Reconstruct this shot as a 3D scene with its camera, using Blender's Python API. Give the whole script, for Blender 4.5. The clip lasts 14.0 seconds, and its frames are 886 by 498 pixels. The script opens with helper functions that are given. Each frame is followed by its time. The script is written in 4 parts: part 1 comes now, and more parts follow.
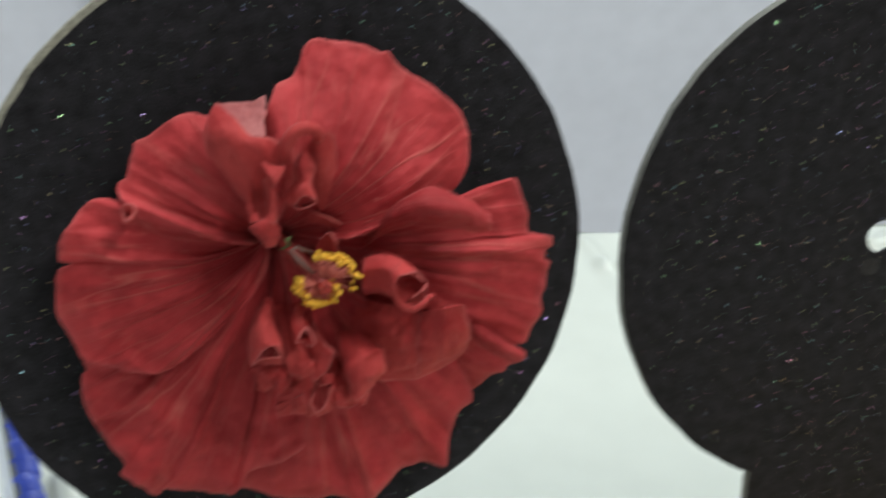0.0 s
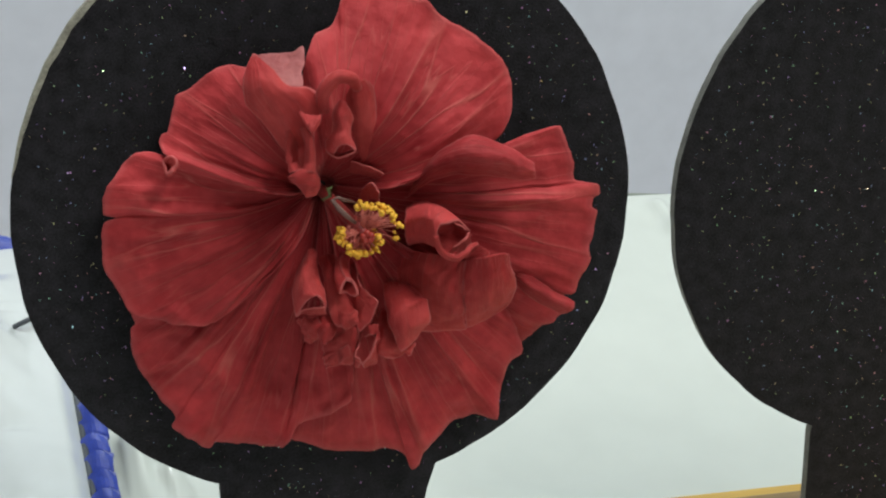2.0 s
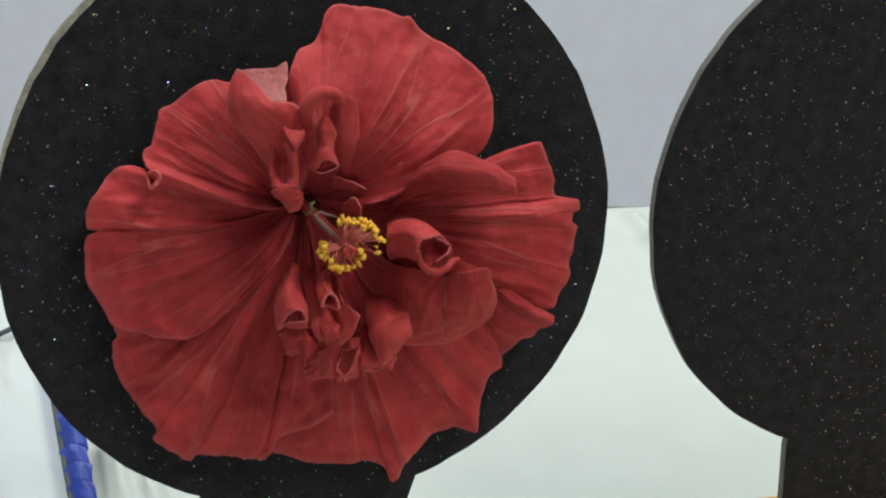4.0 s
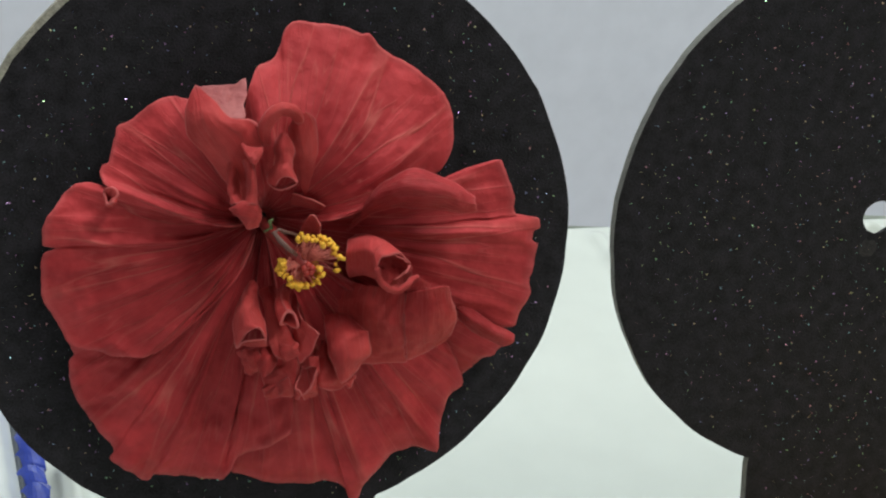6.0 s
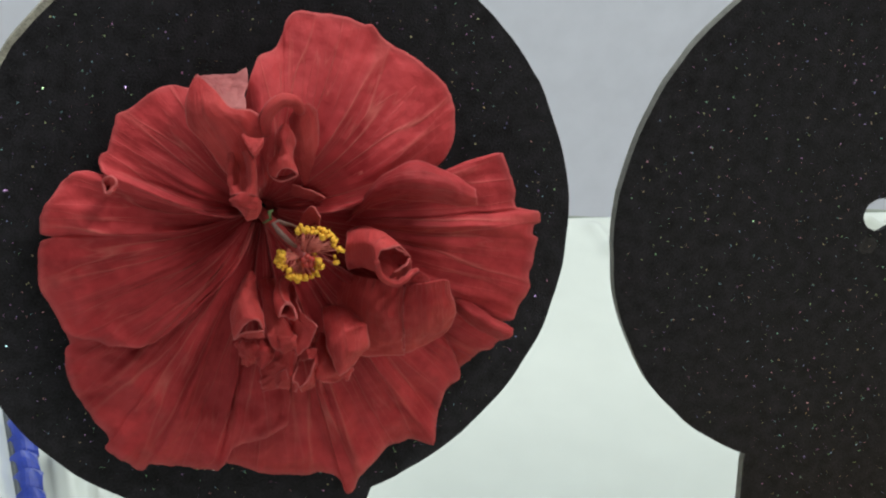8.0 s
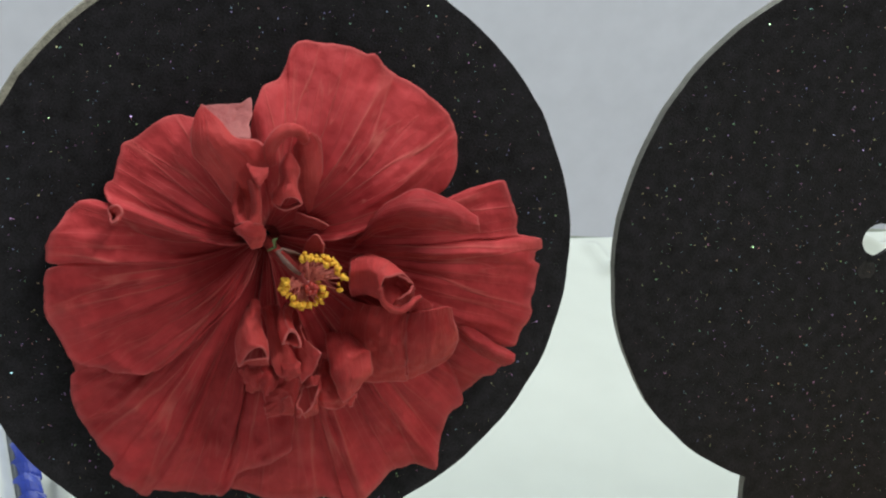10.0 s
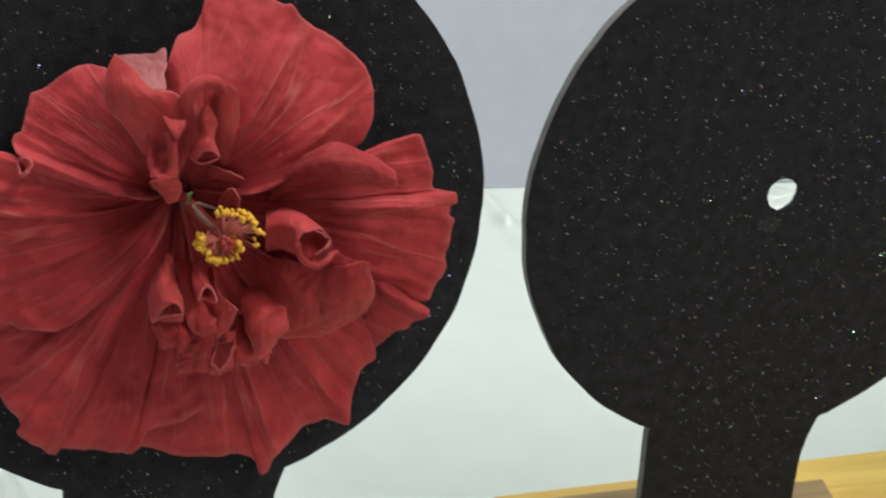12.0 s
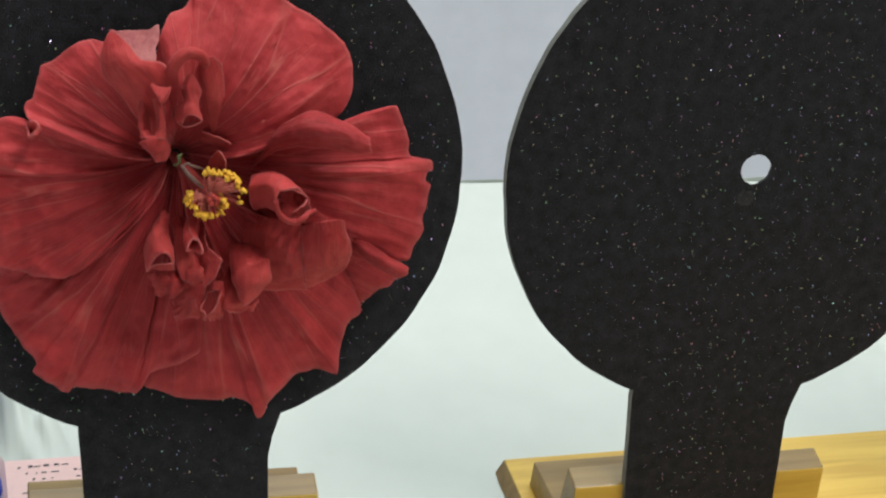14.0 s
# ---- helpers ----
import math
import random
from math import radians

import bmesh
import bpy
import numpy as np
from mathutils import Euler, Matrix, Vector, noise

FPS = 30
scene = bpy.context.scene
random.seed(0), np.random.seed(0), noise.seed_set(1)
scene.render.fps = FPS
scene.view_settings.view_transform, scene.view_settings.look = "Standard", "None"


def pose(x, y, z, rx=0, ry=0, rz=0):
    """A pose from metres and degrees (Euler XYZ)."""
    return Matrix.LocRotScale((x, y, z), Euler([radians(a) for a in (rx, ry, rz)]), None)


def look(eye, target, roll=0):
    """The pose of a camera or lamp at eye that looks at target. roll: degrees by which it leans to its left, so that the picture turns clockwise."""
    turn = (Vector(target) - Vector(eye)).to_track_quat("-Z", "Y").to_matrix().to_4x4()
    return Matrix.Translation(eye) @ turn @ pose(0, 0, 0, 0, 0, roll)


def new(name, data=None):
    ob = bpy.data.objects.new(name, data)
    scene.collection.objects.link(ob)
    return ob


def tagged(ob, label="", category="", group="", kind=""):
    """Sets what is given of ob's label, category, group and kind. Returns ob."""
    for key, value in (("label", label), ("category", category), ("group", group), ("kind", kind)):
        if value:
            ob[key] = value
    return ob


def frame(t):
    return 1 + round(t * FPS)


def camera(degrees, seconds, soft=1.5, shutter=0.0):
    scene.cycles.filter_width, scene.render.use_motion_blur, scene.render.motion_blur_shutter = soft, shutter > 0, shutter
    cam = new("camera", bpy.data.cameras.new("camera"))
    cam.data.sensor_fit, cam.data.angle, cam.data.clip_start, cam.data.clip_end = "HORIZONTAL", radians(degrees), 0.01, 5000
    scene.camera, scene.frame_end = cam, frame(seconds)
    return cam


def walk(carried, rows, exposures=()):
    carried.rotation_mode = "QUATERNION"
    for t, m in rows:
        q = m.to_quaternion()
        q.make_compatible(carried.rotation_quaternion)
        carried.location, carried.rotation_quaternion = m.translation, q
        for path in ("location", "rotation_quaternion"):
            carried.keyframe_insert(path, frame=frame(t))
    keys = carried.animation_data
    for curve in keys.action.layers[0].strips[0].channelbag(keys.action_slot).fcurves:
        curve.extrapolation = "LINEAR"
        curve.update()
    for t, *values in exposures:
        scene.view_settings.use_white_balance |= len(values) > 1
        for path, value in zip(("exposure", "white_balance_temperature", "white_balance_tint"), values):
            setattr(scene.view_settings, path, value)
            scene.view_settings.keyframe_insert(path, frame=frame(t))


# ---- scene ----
cam = camera(31.284, 14.0, soft=2.2, shutter=0.4)
PATH = [
    (0, pose(-0.08647, -0.38133, 0.38856, 59.115, -7.149, -15.060)),
    (0.4, pose(-0.07433, -0.38950, 0.37865, 57.646, -2.968, -10.849)),
    (0.5, pose(-0.07758, -0.38754, 0.37730, 57.183, -3.404, -11.456)),
    (0.7, pose(-0.07902, -0.39382, 0.37030, 58.119, -3.099, -11.759)),
    (1, pose(-0.07716, -0.38665, 0.38091, 57.511, -4.938, -12.142)),
    (1.5, pose(-0.06676, -0.39012, 0.38056, 58.611, -4.767, -12.442)),
    (2, pose(-0.07008, -0.38841, 0.38149, 58.170, -4.448, -12.300)),
    (2.5, pose(-0.07509, -0.38759, 0.38072, 58.079, -4.961, -12.419)),
    (3, pose(-0.07841, -0.39283, 0.37656, 59.436, -4.643, -13.404)),
    (3.5, pose(-0.07498, -0.38971, 0.38463, 58.425, -5.139, -12.890)),
    (6, pose(-0.07041, -0.38950, 0.38282, 59.431, -5.823, -13.967)),
    (6.5, pose(-0.07169, -0.38592, 0.38231, 59.130, -6.519, -13.934)),
    (7, pose(-0.07100, -0.38712, 0.38385, 59.248, -6.636, -13.972)),
    (7.5, pose(-0.07451, -0.38586, 0.38162, 58.975, -7.218, -13.845)),
    (8, pose(-0.07223, -0.38516, 0.38389, 58.775, -6.652, -13.876)),
    (10.3, pose(-0.07578, -0.38530, 0.38921, 59.242, -6.706, -14.024)),
    (10.5, pose(-0.07829, -0.38267, 0.38831, 59.141, -7.338, -14.215)),
    (11, pose(-0.07721, -0.38100, 0.38838, 58.982, -7.148, -14.628)),
    (11.5, pose(-0.07784, -0.37189, 0.38628, 58.095, -7.914, -16.783)),
    (12, pose(-0.08787, -0.37674, 0.38717, 57.843, -9.372, -18.209)),
    (12.5, pose(-0.09047, -0.38131, 0.39112, 56.314, -10.902, -20.512)),
    (12.8, pose(-0.08432, -0.39322, 0.39597, 55.754, -10.999, -20.378)),
    (13, pose(-0.08888, -0.39526, 0.39455, 55.614, -11.422, -21.104)),
    (13.2, pose(-0.08112, -0.40462, 0.39824, 57.330, -9.473, -19.917)),
    (13.5, pose(-0.07037, -0.41917, 0.40396, 58.310, -7.984, -16.673)),
    (14, pose(-0.05125, -0.43567, 0.39985, 58.160, -7.013, -13.357)),
]
walk(cam, PATH, exposures=[(0, 0.03), (1, -0.06), (7, -0.03), (11, -0.02), (12.5, 0.0), (13, -0.18), (13.4, 0.0), (14, 0.05)])

# ---------------------------------------------------------------- light
world = bpy.data.worlds.new("room_air")
world.use_nodes = True
world.node_tree.nodes["Background"].inputs[0].default_value = (0.80, 0.88, 1.0, 1)
world.node_tree.nodes["Background"].inputs[1].default_value = 0.15
scene.world = world


def ceiling_tube(name, place, target, sx, sy, watts, colour):
    data = bpy.data.lights.new(name, "AREA")
    data.shape, data.size, data.size_y, data.energy, data.color = "RECTANGLE", sx, sy, watts, colour
    ob = new(name, data)
    ob.matrix_world = look(place, target)
    return ob


ceiling_tube("ceiling_light_front", (0.95, -0.55, 2.37), (0.05, 0.05, 0.1), 1.2, 0.24, 30, (1.0, 0.97, 0.92))
ceiling_tube("ceiling_light_back", (-0.12, 0.60, 2.37), (0.0, 0.2, 0.0), 1.3, 0.40, 28.5, (0.93, 0.98, 1.0))
ceiling_tube("ceiling_light_side", (1.0, 0.80, 2.37), (1.0, 0.8, 0.0), 0.9, 0.30, 14, (0.82, 1.0, 0.96))


# ---------------------------------------------------------------- materials
def material(name, colour, rough=0.6, metal=0.0, vary=0.15, scale=40.0, bump=0.0, fine=6.0, coat=0.0, sheen=0.0, spec=0.5):
    """A surface whose colour wanders at two scales, with a fine relief."""
    m = bpy.data.materials.new(name)
    m.use_nodes = True
    nt = m.node_tree
    b = nt.nodes["Principled BSDF"]
    b.inputs["Roughness"].default_value = rough
    b.inputs["Metallic"].default_value = metal
    b.inputs["Coat Weight"].default_value = coat
    b.inputs["Coat Roughness"].default_value = 0.08
    b.inputs["Sheen Weight"].default_value = sheen
    b.inputs["Specular IOR Level"].default_value = spec
    tc = nt.nodes.new("ShaderNodeTexCoord")
    big = nt.nodes.new("ShaderNodeTexNoise")
    big.inputs["Scale"].default_value, big.inputs["Detail"].default_value = scale, 4
    small = nt.nodes.new("ShaderNodeTexNoise")
    small.inputs["Scale"].default_value, small.inputs["Detail"].default_value = scale * fine, 3
    nt.links.new(tc.outputs["Object"], big.inputs["Vector"])
    nt.links.new(tc.outputs["Object"], small.inputs["Vector"])
    mean = nt.nodes.new("ShaderNodeMath")
    mean.operation = "ADD"
    nt.links.new(big.outputs["Fac"], mean.inputs[0])
    nt.links.new(small.outputs["Fac"], mean.inputs[1])
    ramp = nt.nodes.new("ShaderNodeMapRange")
    ramp.inputs[1].default_value, ramp.inputs[2].default_value = 0.6, 1.4
    ramp.inputs[3].default_value, ramp.inputs[4].default_value = 1 - vary, 1 + vary
    nt.links.new(mean.outputs[0], ramp.inputs[0])
    mul = nt.nodes.new("ShaderNodeVectorMath")
    mul.operation = "SCALE"
    mul.inputs[0].default_value = colour
    nt.links.new(ramp.outputs[0], mul.inputs["Scale"])
    nt.links.new(mul.outputs[0], b.inputs["Base Color"])
    if bump:
        bp = nt.nodes.new("ShaderNodeBump")
        bp.inputs["Strength"].default_value, bp.inputs["Distance"].default_value = 0.6, bump
        nt.links.new(small.outputs["Fac"], bp.inputs["Height"])
        nt.links.new(bp.outputs[0], b.inputs["Normal"])
    return m


def petal_material(name, deep, pale, rough=0.62, veined=0.85, eye_shade=0.45, pale_margin=0.2):
    """Petal tissue: streaks and branching veins that run out from the throat along the petal's own u, v."""
    m = bpy.data.materials.new(name)
    m.use_nodes = True
    nt = m.node_tree
    b = nt.nodes["Principled BSDF"]
    b.inputs["Roughness"].default_value = rough
    b.inputs["Sheen Weight"].default_value = 0.13
    b.inputs["Sheen Tint"].default_value = (1.0, 0.55, 0.55, 1)
    b.inputs["Sheen Roughness"].default_value = 0.4
    b.inputs["Specular IOR Level"].default_value = 0.22
    uv = nt.nodes.new("ShaderNodeUVMap")
    uv.uv_map = "petal"

    def streak(su, sv, detail):
        mp = nt.nodes.new("ShaderNodeMapping")
        mp.inputs["Scale"].default_value = (su, sv, 1)
        nz = nt.nodes.new("ShaderNodeTexNoise")
        nz.inputs["Scale"].default_value, nz.inputs["Detail"].default_value = 1.0, detail
        nt.links.new(uv.outputs[0], mp.inputs[0])
        nt.links.new(mp.outputs[0], nz.inputs["Vector"])
        return nz
    def lines(nz, width):
        """Thin lines where the noise crosses its middle value."""
        off = nt.nodes.new("ShaderNodeMath")
        off.operation = "SUBTRACT"
        off.inputs[1].default_value = 0.5
        nt.links.new(nz.outputs["Fac"], off.inputs[0])
        ab = nt.nodes.new("ShaderNodeMath")
        ab.operation = "ABSOLUTE"
        nt.links.new(off.outputs[0], ab.inputs[0])
        mr = nt.nodes.new("ShaderNodeMapRange")
        mr.inputs[1].default_value, mr.inputs[2].default_value = 0.0, width
        mr.inputs[3].default_value, mr.inputs[4].default_value = 1.0, 0.0
        nt.links.new(ab.outputs[0], mr.inputs[0])
        return mr

    def combine(a, k, c):
        ma = nt.nodes.new("ShaderNodeMath")
        ma.operation = "MULTIPLY_ADD"
        ma.inputs[1].default_value = k
        nt.links.new(a, ma.inputs[0])
        if isinstance(c, float):
            ma.inputs[2].default_value = c
        else:
            nt.links.new(c, ma.inputs[2])
        return ma.outputs[0]
    broad = streak(7, 2.2, 3)
    main_veins, side_veins = lines(streak(10, 0.75, 0.6), 0.015), lines(streak(25, 1.3, 1.0), 0.016)
    tc = nt.nodes.new("ShaderNodeTexCoord")

    def blotch(scale, detail):
        nz = nt.nodes.new("ShaderNodeTexNoise")
        nz.inputs["Scale"].default_value, nz.inputs["Detail"].default_value = scale, detail
        nt.links.new(tc.outputs["Object"], nz.inputs["Vector"])
        return nz
    stain, crumple = blotch(70, 5), blotch(330, 3)
    tone = combine(stain.outputs["Fac"], 0.9, combine(broad.outputs["Fac"], 0.15, 0.25))
    tone = combine(crumple.outputs["Fac"], 0.35, tone)
    rr = nt.nodes.new("ShaderNodeMapRange")
    rr.inputs[1].default_value, rr.inputs[2].default_value = 0.72, 1.22
    nt.links.new(tone, rr.inputs[0])
    mix = nt.nodes.new("ShaderNodeMix")
    mix.data_type = "RGBA"
    mix.inputs["A"].default_value, mix.inputs["B"].default_value = (*deep, 1), (*pale, 1)
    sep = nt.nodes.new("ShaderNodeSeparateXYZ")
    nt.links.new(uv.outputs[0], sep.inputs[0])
    # throat's darker pigment and its shade, both put into the tissue's tone
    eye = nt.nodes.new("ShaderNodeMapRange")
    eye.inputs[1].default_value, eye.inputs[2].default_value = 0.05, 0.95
    eye.inputs[3].default_value, eye.inputs[4].default_value = -eye_shade, eye_shade
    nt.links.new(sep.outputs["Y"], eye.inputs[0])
    shaded_pigment = nt.nodes.new("ShaderNodeMath")
    shaded_pigment.use_clamp = True
    nt.links.new(rr.outputs[0], shaded_pigment.inputs[0])
    nt.links.new(eye.outputs[0], shaded_pigment.inputs[1])
    nt.links.new(shaded_pigment.outputs[0], mix.inputs["Factor"])
    # the veins show most in the inner two thirds
    fade = nt.nodes.new("ShaderNodeMapRange")
    fade.inputs[1].default_value, fade.inputs[2].default_value = 0.45, 1.0
    fade.inputs[3].default_value, fade.inputs[4].default_value = 1.0, 0.25
    nt.links.new(sep.outputs["Y"], fade.inputs[0])
    vein = combine(side_veins.outputs[0], 0.42, combine(main_veins.outputs[0], 0.75, 0.0))
    vm = nt.nodes.new("ShaderNodeMath")
    vm.operation = "MULTIPLY"
    vm.use_clamp = True
    nt.links.new(vein, vm.inputs[0])
    nt.links.new(fade.outputs[0], vm.inputs[1])
    vk = nt.nodes.new("ShaderNodeMath")
    vk.operation = "MULTIPLY"
    vk.inputs[1].default_value = veined
    nt.links.new(vm.outputs[0], vk.inputs[0])
    mv = nt.nodes.new("ShaderNodeMix")
    mv.data_type = "RGBA"
    mv.inputs["B"].default_value = (0.66, 0.17, 0.14, 1)
    nt.links.new(mix.outputs["Result"], mv.inputs["A"])
    nt.links.new(vk.outputs[0], mv.inputs["Factor"])
    # the thin margin is paler
    margin = nt.nodes.new("ShaderNodeMapRange")
    margin.inputs[1].default_value, margin.inputs[2].default_value = 0.962, 1.0
    margin.inputs[3].default_value, margin.inputs[4].default_value = 0.0, pale_margin
    mid = nt.nodes.new("ShaderNodeMath")
    mid.operation = "PINGPONG"
    mid.inputs[1].default_value = 0.5
    nt.links.new(sep.outputs["X"], mid.inputs[0])
    side = nt.nodes.new("ShaderNodeMath")
    side.operation = "SUBTRACT"
    side.inputs[0].default_value = 1.0
    nt.links.new(mid.outputs[0], side.inputs[1])
    outer = nt.nodes.new("ShaderNodeMath")
    outer.operation = "MAXIMUM"
    nt.links.new(sep.outputs["Y"], outer.inputs[0])
    nt.links.new(side.outputs[0], outer.inputs[1])
    nt.links.new(outer.outputs[0], margin.inputs[0])
    tissue = nt.nodes.new("ShaderNodeMix")
    tissue.data_type = "RGBA"
    tissue.inputs["B"].default_value = (0.72, 0.25, 0.24, 1)
    nt.links.new(mv.outputs["Result"], tissue.inputs["A"])
    nt.links.new(margin.outputs[0], tissue.inputs["Factor"])
    nt.links.new(tissue.outputs["Result"], b.inputs["Base Color"])
    bp = nt.nodes.new("ShaderNodeBump")
    bp.inputs["Strength"].default_value, bp.inputs["Distance"].default_value = 0.8, 0.0007
    nt.links.new(combine(crumple.outputs["Fac"], 0.75, combine(vm.outputs[0], 0.7, combine(stain.outputs["Fac"], 1.5, broad.outputs["Fac"]))), bp.inputs["Height"])
    nt.links.new(bp.outputs[0], b.inputs["Normal"])
    # thin tissue lets some light through
    glow = nt.nodes.new("ShaderNodeBsdfTranslucent")
    nt.links.new(tissue.outputs["Result"], glow.inputs[0])
    both = nt.nodes.new("ShaderNodeMixShader")
    both.inputs[0].default_value = 0.19
    nt.links.new(b.outputs[0], both.inputs[1])
    nt.links.new(glow.outputs[0], both.inputs[2])
    nt.links.new(both.outputs[0], nt.nodes["Material Output"].inputs["Surface"])
    return m


M_PETAL = petal_material("petal_red", (0.310, 0.0155, 0.0205), (0.605, 0.061, 0.067), veined=0.95, eye_shade=0.36)
M_PETALOID = petal_material("petaloid_red", (0.41, 0.0235, 0.0275), (0.71, 0.090, 0.085), veined=0.5, eye_shade=0.1, pale_margin=0.42)
M_PALE = petal_material("petal_pale_back", (0.42, 0.10, 0.105), (0.62, 0.24, 0.23), eye_shade=0.1)
M_COLUMN = material("column_red", (0.30, 0.035, 0.032), 0.5, vary=0.25, scale=200)
M_STIGMA = material("stigma_red", (0.40, 0.03, 0.02), 0.5, vary=0.2, scale=300)
M_FILAMENT = material("filament_pink", (0.72, 0.20, 0.16), 0.5, vary=0.2, scale=300)
M_ANTHER = material("anther_yellow", (0.88, 0.48, 0.042), 0.75, vary=0.3, scale=500, bump=0.0003)
M_GREEN = material("tip_green", (0.13, 0.17, 0.06), 0.6, vary=0.4, scale=500, bump=0.0002)
M_STYLE = material("style_grey_green", (0.15, 0.075, 0.060), 0.6, vary=0.3, scale=400)
M_BLACK = material("black_felt", (0.0175, 0.0166, 0.0198), 0.9, vary=0.9, scale=220, bump=0.0005, fine=7, spec=0.25, sheen=0.03)
M_SCUFF = material("felt_scuff", (0.025, 0.0245, 0.025), 0.85, vary=0.8, scale=300, bump=0.0004, fine=5)
M_EDGE = material("foam_edge_grey", (0.170, 0.170, 0.150), 0.8, vary=0.45, scale=200, bump=0.0004)
M_WORN = material("foam_edge_beige", (0.30, 0.29, 0.235), 0.85, vary=0.5, scale=250, bump=0.0005)
M_COVER = material("white_table_cover", (0.575, 0.615, 0.565), 0.40, vary=0.04, scale=8, coat=0.6)
M_VINYL = material("clear_vinyl_over_white", (0.60, 0.64, 0.63), 0.28, vary=0.05, scale=8, coat=1.0)
M_VINYL.node_tree.nodes["Principled BSDF"].inputs["Coat Roughness"].default_value = 0.14
M_WALL = material("white_wall", (0.775, 0.797, 0.88), 0.8, vary=0.05, scale=5, bump=0.0005)
M_PINK = material("pink_card", (0.88, 0.60, 0.58), 0.8, vary=0.05, scale=60)
M_INK = material("grey_ink", (0.10, 0.08, 0.09), 0.8, vary=0.2, scale=200)
M_BLUE = material("blue_ribbon", (0.015, 0.045, 0.36), 0.4, vary=0.3, scale=150, sheen=0.4)
M_DARK = material("dark_grey_edging", (0.06, 0.07, 0.08), 0.5, vary=0.2, scale=100)
M_POLE = material("pole_grey_green", (0.22, 0.27, 0.28), 0.5, vary=0.1, scale=30)
M_PLAIN = material("pale_room_paint", (0.62, 0.62, 0.60), 0.9, vary=0.05, scale=3)


def wood_material(name, a, b_):
    m = material(name, a, 0.42, vary=0.1, scale=60, coat=0.15)
    nt = m.node_tree
    b = nt.nodes["Principled BSDF"]
    tc = nt.nodes.new("ShaderNodeTexCoord")
    mp = nt.nodes.new("ShaderNodeMapping")
    mp.inputs["Scale"].default_value = (7, 90, 90)
    nz = nt.nodes.new("ShaderNodeTexNoise")
    nz.inputs["Scale"].default_value, nz.inputs["Detail"].default_value = 1.6, 5
    nz.inputs["Distortion"].default_value = 0.6
    nt.links.new(tc.outputs["Object"], mp.inputs[0])
    nt.links.new(mp.outputs[0], nz.inputs["Vector"])
    rm = nt.nodes.new("ShaderNodeValToRGB")
    rm.color_ramp.elements[0].position, rm.color_ramp.elements[1].position = 0.36, 0.66
    rm.color_ramp.elements[0].color, rm.color_ramp.elements[1].color = (*b_, 1), (*a, 1)
    nt.links.new(nz.outputs["Fac"], rm.inputs[0])
    nt.links.new(rm.outputs[0], b.inputs["Base Color"])
    return m


M_WOOD = wood_material("yellow_pine", (0.78, 0.52, 0.10), (0.60, 0.36, 0.055))
# own colour of the third stand's board; elsewhere shade given as colour
M_BROWN_AND_SHADE = wood_material("brown_and_shaded_pine", (0.30, 0.19, 0.060), (0.20, 0.120, 0.038))


# ---------------------------------------------------------------- helpers
def finish(name, bm, mat, smooth=True):
    me = bpy.data.meshes.new(name)
    bmesh.ops.recalc_face_normals(bm, faces=bm.faces) if len(bm.faces) < 60000 else None
    bm.to_mesh(me)
    bm.free()
    for p in me.polygons:
        p.use_smooth = smooth
    for mm in (mat if isinstance(mat, (list, tuple)) else [mat]):
        me.materials.append(mm)
    return me


def part(name, bm, mat, parent, label="", smooth=True, m=None):
    ob = new(name, finish(name, bm, mat, smooth))
    ob.parent = parent
    if m is not None:
        ob.matrix_basis = m
    return tagged(ob, label)


def thing(name, m, label, category, group="", kind=""):
    ob = new(name)
    ob.empty_display_size = 0.01
    ob.matrix_world = m
    return tagged(ob, label, category, group, kind)


def box(bm, x0, x1, y0, y1, z0, z1, bevel=0.0):
    r = bmesh.ops.create_cube(bm, size=1.0, matrix=Matrix.Translation(((x0 + x1) / 2, (y0 + y1) / 2, (z0 + z1) / 2)) @ Matrix.Diagonal((x1 - x0, y1 - y0, z1 - z0, 1)))
    if bevel:
        es = list({e for v in r["verts"] for e in v.link_edges})
        bmesh.ops.bevel(bm, geom=es, offset=bevel, segments=2, affect="EDGES", profile=0.5)


def spline(xs, ys, x):
    """A smooth curve through the knots (Catmull-Rom, uneven steps)."""
    n = len(xs)
    if x <= xs[0]:
        return ys[0]
    if x >= xs[-1]:
        return ys[-1]
    i = max(k for k in range(n - 1) if xs[k] <= x)

    def slope(k):
        if k == 0:
            return (ys[1] - ys[0]) / (xs[1] - xs[0])
        if k == n - 1:
            return (ys[-1] - ys[-2]) / (xs[-1] - xs[-2])
        a, b = (ys[k] - ys[k - 1]) / (xs[k] - xs[k - 1]), (ys[k + 1] - ys[k]) / (xs[k + 1] - xs[k])
        return 0.0 if a * b <= 0 else 2 * a * b / (a + b)
    h = xs[i + 1] - xs[i]
    t = (x - xs[i]) / h
    m0, m1 = slope(i) * h, slope(i + 1) * h
    return (2 * t**3 - 3 * t**2 + 1) * ys[i] + (t**3 - 2 * t**2 + t) * m0 + (3 * t**2 - 2 * t**3) * ys[i + 1] + (t**3 - t**2) * m1


